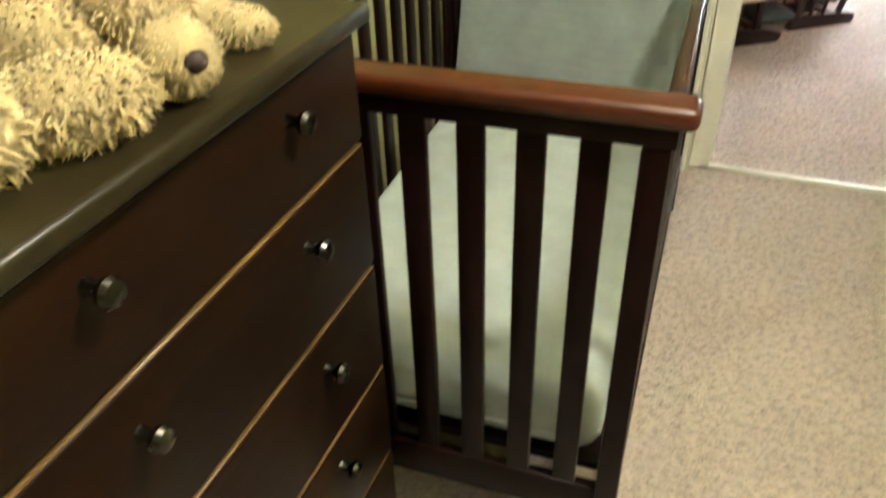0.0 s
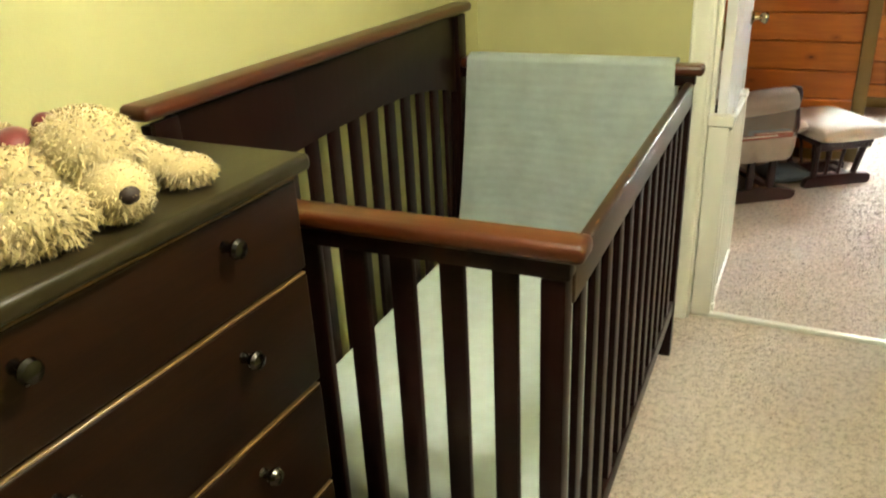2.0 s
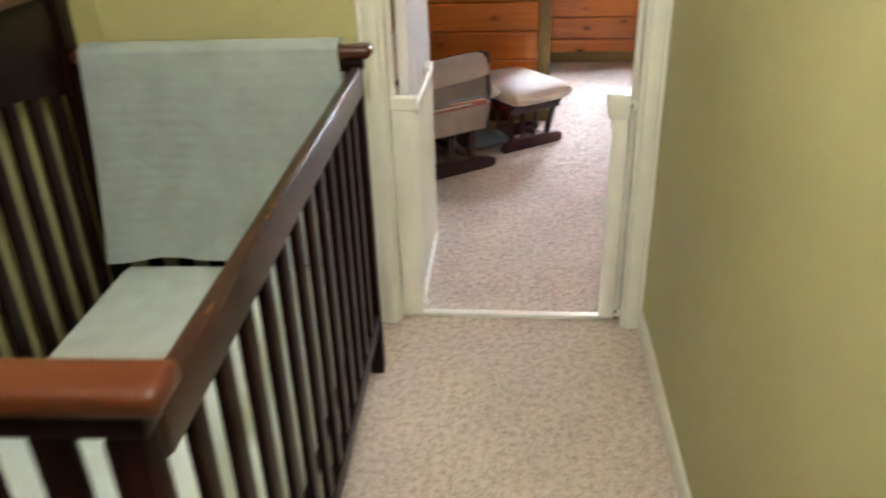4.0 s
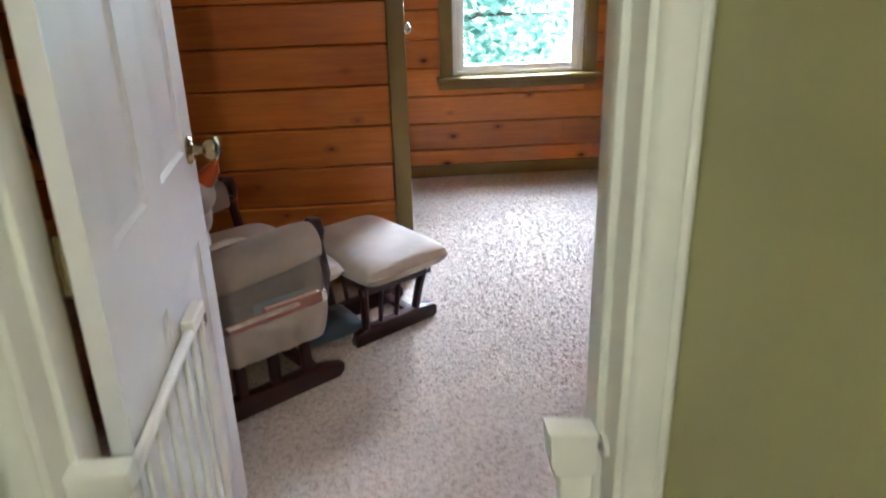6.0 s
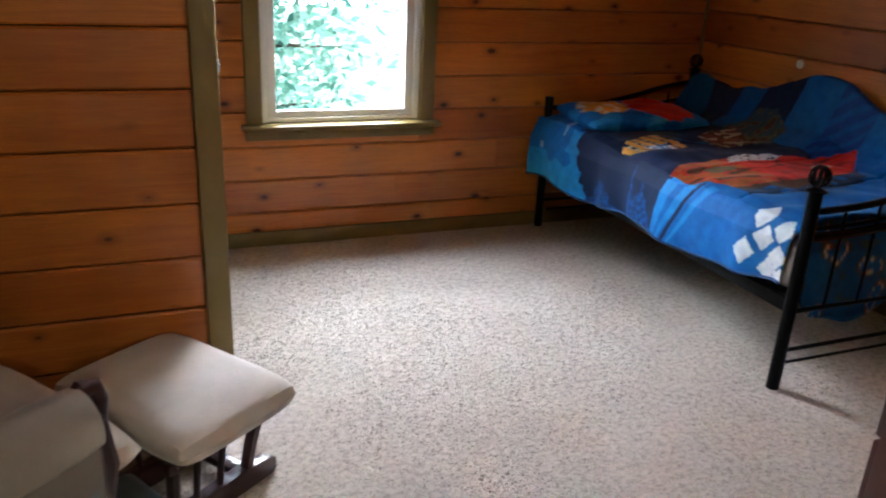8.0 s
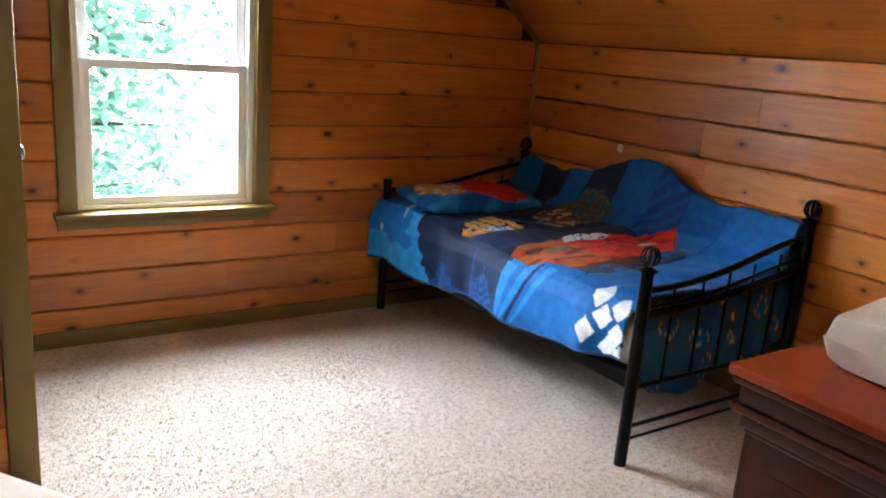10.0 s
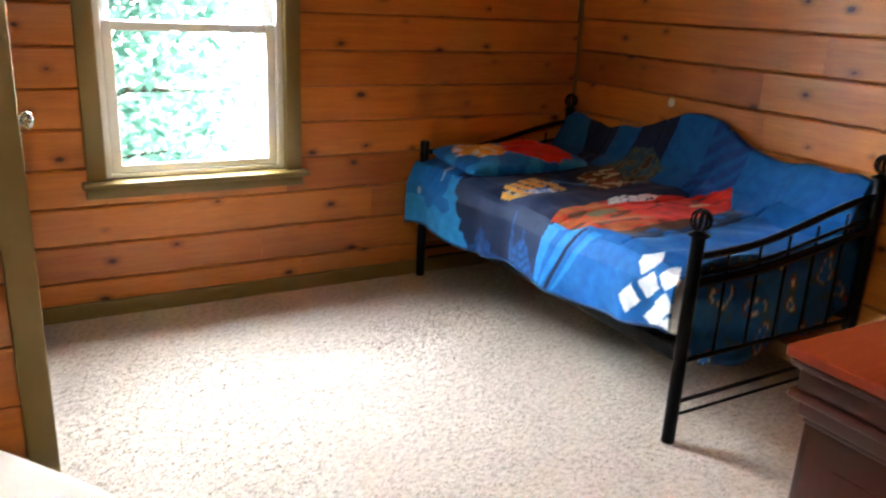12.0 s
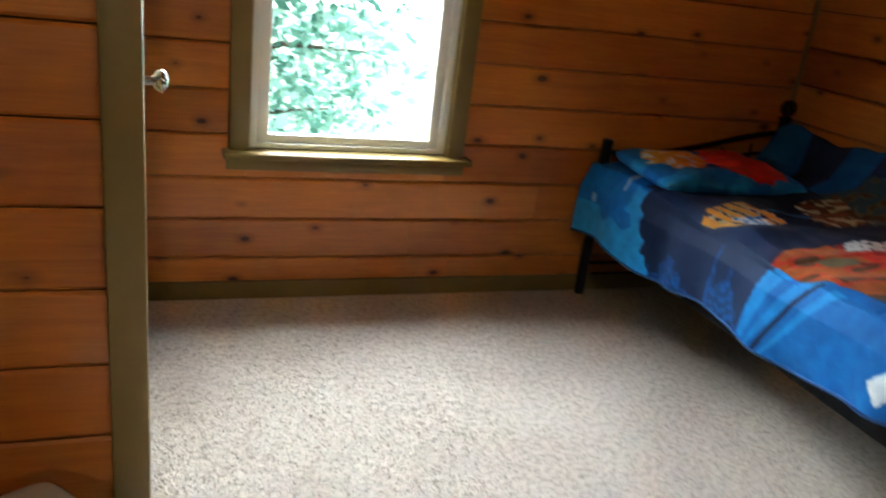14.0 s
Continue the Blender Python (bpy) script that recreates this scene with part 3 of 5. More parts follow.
# ---- safety gate in the doorway ----
gate = thing("safety_gate", "white metal baby safety gate standing open", "safety gate")
part("threshold_bar", box(0.70, 1.40, 5.03, 5.058, 0.001, 0.018, 0.004), GATE_WHITE, gate)
part("hinge_post", box(0.668, 0.738, 5.03, 5.058, 0.0, 0.755, 0.005), GATE_WHITE, gate)
part("hinge_cap", box(0.664, 0.752, 5.024, 5.066, 0.756, 0.798, 0.006, 3), GATE_WHITE, gate)
part("latch_post", box(1.352, 1.402, 5.03, 5.058, 0.0, 0.73, 0.005), GATE_WHITE, gate)
part("latch_head", prism([(1.332, 0.808), (1.404, 0.798), (1.404, 0.728), (1.342, 0.730), (1.337, 0.753)], 5.022, 5.068, 1, 0.004), GATE_WHITE, gate)
for x0, x1, z in ((0.640, 0.668, 0.765), (0.640, 0.668, 0.03), (1.404, 1.424, 0.765), (1.404, 1.424, 0.03)):
    b = part("tension_bolt", sweep([(x0, 5.044, z), (x1, 5.044, z)], 0.006, 8), STEEL, gate)
    cup = x0 + 0.025 if x0 < 1 else x1 - 0.004
    part("wall_cup", sweep([(cup - 0.005, 5.044, z), (cup + 0.003, 5.044, z)], 0.018, 12), GATE_WHITE, b)


def gate_panel():
    p0, p1 = Vector((0.735, 5.062, 0)), Vector((0.728, 5.60, 0))

    def at(s, z):
        q = p0.lerp(p1, s)
        return (q.x, q.y, z)

    part("panel_top_rail", sweep([at(0, 0.748), at(0.75, 0.748), at(1, 0.748)], 0.011, 10), GATE_WHITE, gate)
    part("panel_bottom_rail", sweep([at(0, 0.05), at(1, 0.05)], 0.011, 10), GATE_WHITE, gate)
    for k in range(8):
        s = 0.02 + k * 0.96 / 7
        part("panel_bar", sweep([at(s, 0.05), at(s, 0.748)], 0.0055 if 0 < k < 7 else 0.010, 8), GATE_WHITE, gate)
    h = part("latch_handle", box(0.714, 0.742, 5.50, 5.60, 0.742, 0.774, 0.006, 3), GATE_WHITE, gate)
    part("latch_tongue", box(0.722, 0.732, 5.615, 5.64, 0.70, 0.73, 0.002), STEEL, h)
    part("foot", box(0.715, 0.75, 5.05, 5.085, 0.018, 0.05, 0.006), GATE_WHITE, gate)


gate_panel()

# ---- crib ----
CRIB = pose(0.655, 3.995, 0, 0, 0, 2.0)


def crib():
    c = thing("crib", "dark cherry wooden baby crib with a solid arched headboard", "crib", CRIB)
    XB, XF, Y0, Y1 = -0.773, 0.0, -0.712, 0.712

    def arch(y):
        return 0.995 - 0.085 * abs(2 * (y - Y0) / (Y1 - Y0) - 1) ** 2.6

    for y in (Y0, Y1):
        part("leg", box(XF - 0.02, XF + 0.022, y - 0.022, y + 0.022, 0, 0.9665, 0.004), CRIB_WOOD, c)
        part("leg", box(XB - 0.015, XB + 0.010, y - 0.03, y + 0.03, 0, 1.165, 0.005), CRIB_WOOD, c)
        part("headboard_stile", box(XB + 0.0101, XB + 0.024, y - 0.03, y + 0.035, 0.10, 1.172, 0.003), CRIB_WOOD, c)
    n = 28
    out = [(Y0 + 0.031, 1.178), (Y1 - 0.031, 1.178)]
    for k in range(n + 1):
        y = Y1 - 0.031 - (Y1 - Y0 - 0.062) * k / n
        out.append((y, arch(y)))
    part("headboard_panel", prism(out, XB - 0.012, XB + 0.0095, 0, 0.003), CRIB_WOOD, c)
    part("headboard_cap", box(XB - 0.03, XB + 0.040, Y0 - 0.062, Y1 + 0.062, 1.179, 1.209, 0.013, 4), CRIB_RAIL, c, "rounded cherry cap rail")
    part("headboard_rail", box(XB - 0.012, XB + 0.012, Y0 + 0.031, Y1 - 0.036, 0.16, 0.26, 0.004), CRIB_WOOD, c)
    for k in range(13):
        y = Y0 + 0.075 + 0.1045 * k
        part("slat", box(XB - 0.008, XB + 0.008, y - 0.024, y + 0.024, 0.25, arch(y) + 0.012, 0.004), CRIB_WOOD, c)
    for y in (Y0, Y1):
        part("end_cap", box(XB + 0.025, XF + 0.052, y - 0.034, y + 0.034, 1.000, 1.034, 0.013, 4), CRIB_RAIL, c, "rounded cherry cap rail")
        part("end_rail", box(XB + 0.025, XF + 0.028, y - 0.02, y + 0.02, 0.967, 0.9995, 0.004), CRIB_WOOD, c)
        part("end_bottom_rail", box(XB + 0.025, XF - 0.021, y - 0.012, y + 0.012, 0.12, 0.212, 0.004), CRIB_WOOD, c)
        for k in range(7):
            x = XF - 0.085 - 0.0945 * k
            part("slat", box(x - 0.0225, x + 0.0225, y - 0.009, y + 0.009, 0.205, 0.975, 0.004), CRIB_WOOD, c)
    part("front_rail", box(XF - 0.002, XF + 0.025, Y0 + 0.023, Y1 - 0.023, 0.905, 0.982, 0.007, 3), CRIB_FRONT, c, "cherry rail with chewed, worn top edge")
    part("front_bottom_rail", box(XF - 0.004, XF + 0.02, Y0 + 0.0225, Y1 - 0.0225, 0.17, 0.225, 0.005), CRIB_WOOD, c)
    for k in range(12):
        y = Y0 + 0.125 + 0.1065 * k
        part("slat", box(XF, XF + 0.016, y - 0.021, y + 0.021, 0.22, 0.91, 0.004), CRIB_WOOD, c)
    part("mattress_board", box(XB + 0.024, XF - 0.025, Y0 + 0.025, Y1 - 0.025, 0.222, 0.243, 0.003), CRIB_WOOD, c)
    rng = random.Random(4)
    for k in range(20):
        y = rng.choice((-0.5, -0.28, -0.22, 0.05, 0.1, 0.5, 0.6, 0.62, 0.65)) + rng.uniform(-0.04, 0.04)
        w = rng.uniform(0.006, 0.026)
        part("wear_mark", ellipsoid((XF + rng.uniform(0.006, 0.019), y, 0.9808), (rng.uniform(0.0015, 0.004), w, 0.0016), u=8, v=4), GNAWED, c, "bare wood where the finish is gnawed off")
    return c


crib()
mat_thing = thing("crib_mattress", "crib mattress in a pale mint fitted sheet", "mattress", CRIB)
bm = box(-0.735, -0.03, -0.685, 0.68, 0.2435, 0.415, 0.05, 6)
bmesh.ops.subdivide_edges(bm, edges=[e for e in bm.edges if e.calc_length() > 0.3], cuts=14, use_grid_fill=True)
for v in bm.verts:
    if v.co.z > 0.41:
        v.co.z += 0.008 * noise.noise((v.co.x * 5, v.co.y * 5, 1.0)) + 0.004 * noise.noise((v.co.x * 15, v.co.y * 4, 2.0))
part("mattress", bm, SHEET, mat_thing)
part("sheet_hem", sweep([(-0.70, -0.690, 0.30), (-0.08, -0.690, 0.30), (-0.032, -0.66, 0.30), (-0.024, 0.64, 0.30)], 0.004, 6), SHEET, mat_thing)


YB = 4.695


def blanket_point(u, v):
    """u across the rail, v from the front hem over the rail to the hem behind."""
    L0, L1, r = 0.585, 0.42, 0.040
    x = -0.085 + 0.685 * u
    s = v * (L0 + math.pi * r + L1)
    wave = 0.010 * math.sin(u * 9 + 1.3) + 0.007 * math.sin(u * 21)
    if s < L0:
        z, y = 1.027 - (L0 - s), YB + 0.028 * (u - 0.5) - r
        fall = (L0 - s) / L0
        y -= fall * (0.025 + wave) + 0.03 * fall ** 3
        x -= 0.025 * fall * (1 - u) - 0.02 * fall * u
        z += 0.012 * math.sin(u * 7) * fall
    elif s < L0 + math.pi * r:
        a = (s - L0) / r
        y, z = YB + 0.028 * (u - 0.5) - r * math.cos(a), 1.027 + 0.6 * r * math.sin(a)
    else:
        d = s - L0 - math.pi * r
        z, y = 1.027 - d, YB + 0.028 * (u - 0.5) + r + 0.01 * math.sin(u * 11) * d
    ridge = 0.0009 * (abs((s * 64) % 2 - 1) - 0.5) + (0.0005 if int(s * 14) % 3 == 0 else 0)
    ridge += 0.0012 * noise.noise((x * 60, s * 60, 0.0))
    return (x, y - ridge, z)


part_me = mesh_of(grid_mesh(blanket_point, 70, 190, thick=0.006), "blanket")
bl = tagged(part("blanket", part_me, KNIT), "pale blue knitted blanket draped over the crib end", "blanket")

# ---- chest of drawers ----
def chest():
    c = thing("chest_of_drawers", "tall dark walnut chest of drawers with highlights painted on its edges", "chest of drawers")
    X0, X1, Y0, Y1 = -0.19, 0.262, 2.43, 3.188
    part("carcass", box(X0, X1 - 0.022, Y0, Y1, 0.03, 1.128, 0.003), CHEST_WOOD, c)
    part("top", box(X0, X1 + 0.03, Y0 - 0.02, Y1 + 0.014, 1.129, 1.158, 0.010, 4), CHEST_TOP, c, "dark olive-brown polished top")
    part("plinth", box(X0 + 0.02, X1 - 0.04, Y0 + 0.01, Y1 - 0.01, 0.0, 0.03), CHEST_WOOD, c)
    zs = (0.053, 0.278, 0.503, 0.728, 0.953, 1.122)
    for z0, z1 in zip(zs, zs[1:]):
        d = part("drawer_front", box(X1 - 0.0215, X1 + 0.006, Y0 + 0.004, Y1 - 0.002, z0 + 0.003, z1 - 0.006, 0.006, 3), CHEST_WOOD, c)
        # Pale strip that paints a highlight on the drawer's top edge.
        part("edge_highlight", box(X1 - 0.006, X1 + 0.0045, Y0 + 0.006, Y1 - 0.004, z1 - 0.0075, z1 - 0.0035, 0.0015, 1), CHEST_GLINT, d, "drawer edge with its highlight painted on")
        for y in (2.655, 3.0):
            z = z0 + 0.155 if z1 < 1.0 else z0 + 0.118
            part("knob", lathe([(0.010, 0), (0.008, 0.004), (0.0065, 0.014), (0.014, 0.020), (0.0165, 0.027), (0.013, 0.033), (0.003, 0.036)], pose(X1 + 0.006, y, z, 0, 90, 0)), PEWTER, d, "dark pewter knob")
    return c


chest()


# ---- plush dog on the chest: body of soft lumps covered in tufts, one mesh ----
def tufts(bm, centre, radii, rot, count, length, rng, mat_index=0, droop=0.5):
    m = pose(*centre, *rot)
    for _ in range(count):
        d = Vector((rng.gauss(0, 1), rng.gauss(0, 1), rng.gauss(0, 1))).normalized()
        p = m @ Vector((d.x * radii[0], d.y * radii[1], d.z * radii[2]))
        nrm = (m.to_3x3() @ Vector((d.x / radii[0], d.y / radii[1], d.z / radii[2]))).normalized()
        if p.z < 1.160:
            continue
        L = length * rng.uniform(0.6, 1.3)
        lean = Vector((rng.uniform(-0.6, 0.6), rng.uniform(-0.6, 0.6), -droop + rng.uniform(-0.3, 0.3)))
        side = nrm.cross(Vector((rng.uniform(-1, 1), rng.uniform(-1, 1), rng.uniform(-1, 1)))).normalized() * (L * 0.10)
        mid = p + (nrm * 0.55 + lean * 0.45) * (L * 0.55)
        tip = p + (nrm * 0.30 + lean * 0.95) * L
        for q in (mid, tip):
            q.z = max(q.z, 1.1595)
        a, b = bm.verts.new(p - side), bm.verts.new(p + side)
        c, d2 = bm.verts.new(mid + side * 0.8), bm.verts.new(mid - side * 0.8)
        t = bm.verts.new(tip)
        for f in (bm.faces.new((a, b, c, d2)), bm.faces.new((d2, c, t))):
            f.material_index = mat_index


def plush_dog():
    rng = random.Random(11)
    lumps = [
        ((0.040, 2.68, 1.238), (0.105, 0.140, 0.078), (0, 0, 10), 6200, 0.020),
        ((0.135, 2.80, 1.215), (0.070, 0.072, 0.055), (0, 0, 0), 3600, 0.018),
        ((0.175, 2.880, 1.243), (0.066, 0.068, 0.055), (0, 0, 20), 3600, 0.016),
        ((0.238, 2.862, 1.202), (0.048, 0.044, 0.040), (0, 0, -10), 2200, 0.009),
        ((0.165, 2.985, 1.196), (0.075, 0.034, 0.026), (0, 12, 22), 2200, 0.013),
        ((0.215, 3.005, 1.182), (0.042, 0.034, 0.022), (0, 0, 15), 1500, 0.012),
        ((0.150, 2.835, 1.215), (0.04, 0.05, 0.05), (0, 0, 0), 900, 0.018),
        ((0.212, 2.755, 1.198), (0.052, 0.070, 0.038), (0, 0, -20), 3200, 0.017),
        ((0.16, 2.66, 1.20), (0.07, 0.09, 0.045), (0, 0, 0), 2000, 0.02),
        ((0.02, 2.84, 1.22), (0.05, 0.07, 0.055), (0, 0, 0), 1200, 0.024),
    ]
    bm = bmesh.new()
    for c, r, rot, n, length in lumps:
        ellipsoid(c, r, rot, bm, 18, 12)
        tufts(bm, c, r, rot, n, length, rng)
    k = len(bm.faces)
    ellipsoid((0.277, 2.848, 1.205), (0.012, 0.015, 0.012), (0, 0, 0), bm, 14, 10)
    bm.faces.ensure_lookup_table()
    for f in bm.faces[k:]:
        f.material_index = 1
    k = len(bm.faces)
    ellipsoid((0.130, 2.815, 1.262), (0.028, 0.032, 0.022), (20, 0, 30), bm, 12, 8)
    ellipsoid((0.145, 2.855, 1.284), (0.013, 0.016, 0.013), (0, 20, 0), bm, 12, 8)
    ellipsoid((0.105, 2.785, 1.258), (0.028, 0.032, 0.022), (0, 0, 0), bm, 12, 8)
    bm.faces.ensure_lookup_table()
    for f in bm.faces[k:]:
        f.material_index = 2
    me = bpy.data.meshes.new("plush_dog")
    bm.to_mesh(me)
    bm.free()
    for p in me.polygons:
        p.use_smooth = True
    return tagged(part("plush_dog", me, [FUR, NOSE, RED_RIBBON]), "cream shaggy plush dog with a red bow lying on the chest", "plush toy")


plush_dog()

# ---- glider chair and ottoman ----
def glider():
    g = thing("glider_chair", "dark mahogany glider chair with beige cushions and a side pocket", "chair", pose(0.94, 6.53, 0, 0, 0, 36))
    W = 0.60
    for y in (0.0, W):
        part("base_rail", prism([(-0.62, 0.0), (-0.02, 0.0), (0.0, 0.02), (0.0, 0.045), (-0.05, 0.06), (-0.12, 0.075), (-0.55, 0.075), (-0.62, 0.05)], y - 0.02, y + 0.02, 1, 0.004), GLIDER_WOOD, g)
        for x, lean in ((-0.14, 0.02), (-0.26, 0.0), (-0.38, 0.0), (-0.50, -0.02)):
            part("upright", box(x - 0.018, x + 0.018, y - 0.012, y + 0.012, 0.07, 0.30, 0.004), GLIDER_WOOD, g)
        part("side_rail", box(-0.56, -0.04, y - 0.015, y + 0.015, 0.27, 0.325, 0.006), GLIDER_WOOD, g)
        part("arm_support", sweep([(-0.06, y, 0.30), (-0.035, y, 0.40), (-0.05, y, 0.50), (-0.09, y, 0.535)], [0.022, 0.02, 0.02, 0.018], 8), GLIDER_WOOD, g)
        part("arm_support", box(-0.52, -0.48, y - 0.012, y + 0.012, 0.30, 0.53, 0.004), GLIDER_WOOD, g)
        part("armrest", box(-0.56, -0.05, y - 0.035, y + 0.035, 0.515, 0.537, 0.010, 3), GLIDER_WOOD, g)
    part("cross_rail", box(-0.12, -0.08, 0.0, W, 0.03, 0.06, 0.005), GLIDER_WOOD, g)
    part("cross_rail", box(-0.55, -0.51, 0.0, W, 0.03, 0.06, 0.005), GLIDER_WOOD, g)
    part("seat_frame", box(-0.55, -0.02, 0.03, W - 0.03, 0.285, 0.325, 0.006), GLIDER_WOOD, g)
    seat = cushion(0.62, 0.60, 0.115, 0.25, 32, 6.0)
    bmesh.ops.translate(seat, verts=seat.verts, vec=(-0.245, W / 2, 0.378))
    part("seat_cushion", seat, BEIGE, g, "beige seat cushion")
    back = cushion(0.62, 0.54, 0.12, 0.25)
    bmesh.ops.transform(back, matrix=pose(-0.60, W / 2, 0.70, 0, -72, 0), verts=back.verts)
    part("back_cushion", back, BEIGE, g, "beige back cushion")
    for y in (0.06, W - 0.06):
        part("back_post", sweep([(-0.53, y, 0.30), (-0.62, y, 0.62), (-0.72, y, 1.0)], 0.018, 8), GLIDER_WOOD, g)
    part("back_rail", box(-0.735, -0.70, 0.05, W - 0.05, 0.96, 1.03, 0.01, 3), GLIDER_WOOD, g)
    # padded arm covers; the near one carries the pocket
    for y, s in ((0.0, -1), (W, 1)):
        def arm(u, v, y=y, s=s):
            a = math.pi * (1.24 * v - 0.12)
            fat = 1 - 0.12 * abs(2 * u - 1) ** 4
            return (-0.50 + 0.415 * u, y + s * 0.012 + s * 0.078 * math.cos(a) * fat, 0.508 + 0.024 * u + 0.078 * math.sin(a) * fat)
        part("arm_pad", grid_mesh(arm, 24, 16, thick=0.012), BEIGE, g, "beige padded arm cover")
        part("arm_end", sweep([(-0.105, y, 0.565), (-0.075, y, 0.592), (-0.050, y, 0.585), (-0.040, y, 0.555), (-0.048, y, 0.51)], [0.016, 0.02, 0.02, 0.018, 0.018], 10), GLIDER_WOOD, g)
    thing_pocket(g)
    return g


def thing_pocket(g):
    def flap(u, v):
        return (-0.50 + 0.405 * u, -0.062 - 0.012 * math.sin(v * 3.1) - 0.004 * math.sin(u * 17) * v, 0.525 + 0.02 * u - 0.22 * v)

    def net(u, v):
        """Netting that spreads from under the arm pad to the rim of the pouch."""
        edge = 1 - abs(2 * u - 1) ** 14
        return (-0.50 + 0.405 * u, -0.080 - (0.074 * edge) * v ** 1.2 - 0.003 * math.sin(u * 40) * v, 0.500 + 0.02 * u - (0.111 + 0.02 * u) * v)

    def pouch(u, v):
        narrow = 0.02 * v ** 3
        edge = 1 - abs(2 * u - 1) ** 14
        return (-0.50 + narrow + (0.405 - 2 * narrow) * u, -0.072 - 0.082 * edge * (1 - 0.06 * v * v) - 0.003 * math.sin(u * 25) * v, 0.389 - 0.118 * v)

    p = part("pocket", grid_mesh(flap, 24, 14, thick=0.006), BEIGE_SHADED, g, "beige cloth pocket hung from the arm")
    part("netting", grid_mesh(net, 30, 14), NETTING, p, "sheer beige netting")
    part("pouch", grid_mesh(pouch, 28, 14, thick=0.005), BEIGE, p)
    return p


glider()


def book(w, h, t, cover, m, label):
    b = thing("book", label, "book", m, "books in the pocket of the chair")
    bm = box(0, w, 0, 0.003, 0, h, 0.001, 1)
    box(0, w, t - 0.003, t, 0, h, 0.001, 1, bm=bm)
    box(0, 0.003, 0.003, t - 0.003, 0, h, 0.0008, 1, bm=bm)
    part("cover", bm, cover, b)
    part("page_block", box(0.0035, w - 0.003, 0.0032, t - 0.0032, 0.003, h - 0.003), PAGES, b)
    return b


G = pose(0.94, 6.53, 0, 0, 0, 36)
book(0.25, 0.112, 0.036, BOOK_RED, G @ pose(-0.455, -0.142, 0.284, 0, 0, 0), "red hardback book with cream pages standing in a cloth pocket")
book(0.20, 0.114, 0.026, BOOK_RED, G @ pose(-0.315, -0.104, 0.287, 0, 1, 0), "red hardback book with cream pages standing in a cloth pocket")
book(0.23, 0.128, 0.010, BOOK_BLUE, G @ pose(-0.345, -0.0765, 0.288, 0, 2, 0), "thin blue-grey book standing in a cloth pocket")


def ottoman():
    o = thing("ottoman", "gliding ottoman with a beige cushion on a dark wooden base", "ottoman", pose(1.058, 6.885, 0, 0, 0, 36))
    top = cushion(0.385, 0.515, 0.115, 0.22, 32, 6.0)
    bmesh.ops.translate(top, verts=top.verts, vec=(0, 0, 0.322))
    part("cushion", top, BEIGE, o, "beige padded cushion")
    part("seat_frame", box(-0.15, 0.17, -0.17, 0.17, 0.245, 0.275, 0.005), GLIDER_WOOD, o)
    for y in (-0.105, 0.115):
        w = -1 if y < 0 else 1
        part("base_rail", prism([(-0.17, 0.0), (0.205, 0.0), (0.22, 0.012), (0.222, 0.045), (0.205, 0.058), (0.12, 0.066), (-0.11, 0.066), (-0.16, 0.05), (-0.175, 0.02)], y - 0.02, y + 0.02, 1, 0.004), GLIDER_WOOD, o)
        for x, d, r in ((-0.115, -0.02, 0.02), (-0.045, -0.01, 0.011), (0.03, 0.0, 0.011), (0.125, 0.025, 0.02)):
            part("upright", sweep([(x, y, 0.055), (x + d * 0.4, y + w * 0.014, 0.15), (x + d, y + w * 0.035, 0.255)], r, 8, flat=0.7), GLIDER_WOOD, o)
        part("side_rail", box(-0.155, 0.175, y + w * 0.035 - 0.012, y + w * 0.035 + 0.012, 0.215, 0.2445, 0.004), GLIDER_WOOD, o)
    part("cross_rail", box(-0.13, -0.09, -0.085, 0.095, 0.02, 0.045, 0.004), GLIDER_WOOD, o)
    part("cross_rail", box(0.11, 0.15, -0.085, 0.095, 0.02, 0.045, 0.004), GLIDER_WOOD, o)


ottoman()
fold = cushion(0.26, 0.22, 0.10, 0.5, 18, 4.0, 0.02, 3.0)
bmesh.ops.transform(fold, matrix=pose(0.865, 6.80, 0.05, 0, 0, 30), verts=fold.verts)
tagged(part("folded_cloth", fold, BLUE_GREY), "crumpled blue-grey cloth bundle on the carpet beside the chair", "cloth")


def plush_bird():
    bm = bmesh.new()
    for c, r in (((0.44, 6.50, 0.53), (0.12, 0.11, 0.11)), ((0.505, 6.49, 0.63), (0.075, 0.07, 0.08)), ((0.53, 6.48, 0.70), (0.072, 0.068, 0.068)), ((0.61, 6.50, 0.49), (0.11, 0.055, 0.05))):
        ellipsoid(c, r, (0, 0, 36), bm, 18, 12)
    k = len(bm.faces)
    p = Vector((0.585, 6.485, 0.765))
    lathe([(0.030, -0.03), (0.032, -0.01), (0.022, 0.03), (0.003, 0.06)], Matrix.Translation(p) @ pose(0, 0, 0, 0, 38, 0), 12, bm)
    bm.faces.ensure_lookup_table()
    for f in bm.faces[k:]:
        f.material_index = 1
    for v in bm.verts:
        v.co += Vector(noise.noise_vector(v.co * 18)) * 0.006
    return tagged(part("plush_toy", bm, [FUR_WHITE, ORANGE_FELT]), "white plush toy with an orange felt top sitting on the chair", "plush toy")


plush_bird()

# ---- day bed ----
BX0, BX1, BY0, BY1 = 3.075, 3.99, 6.862, 8.68


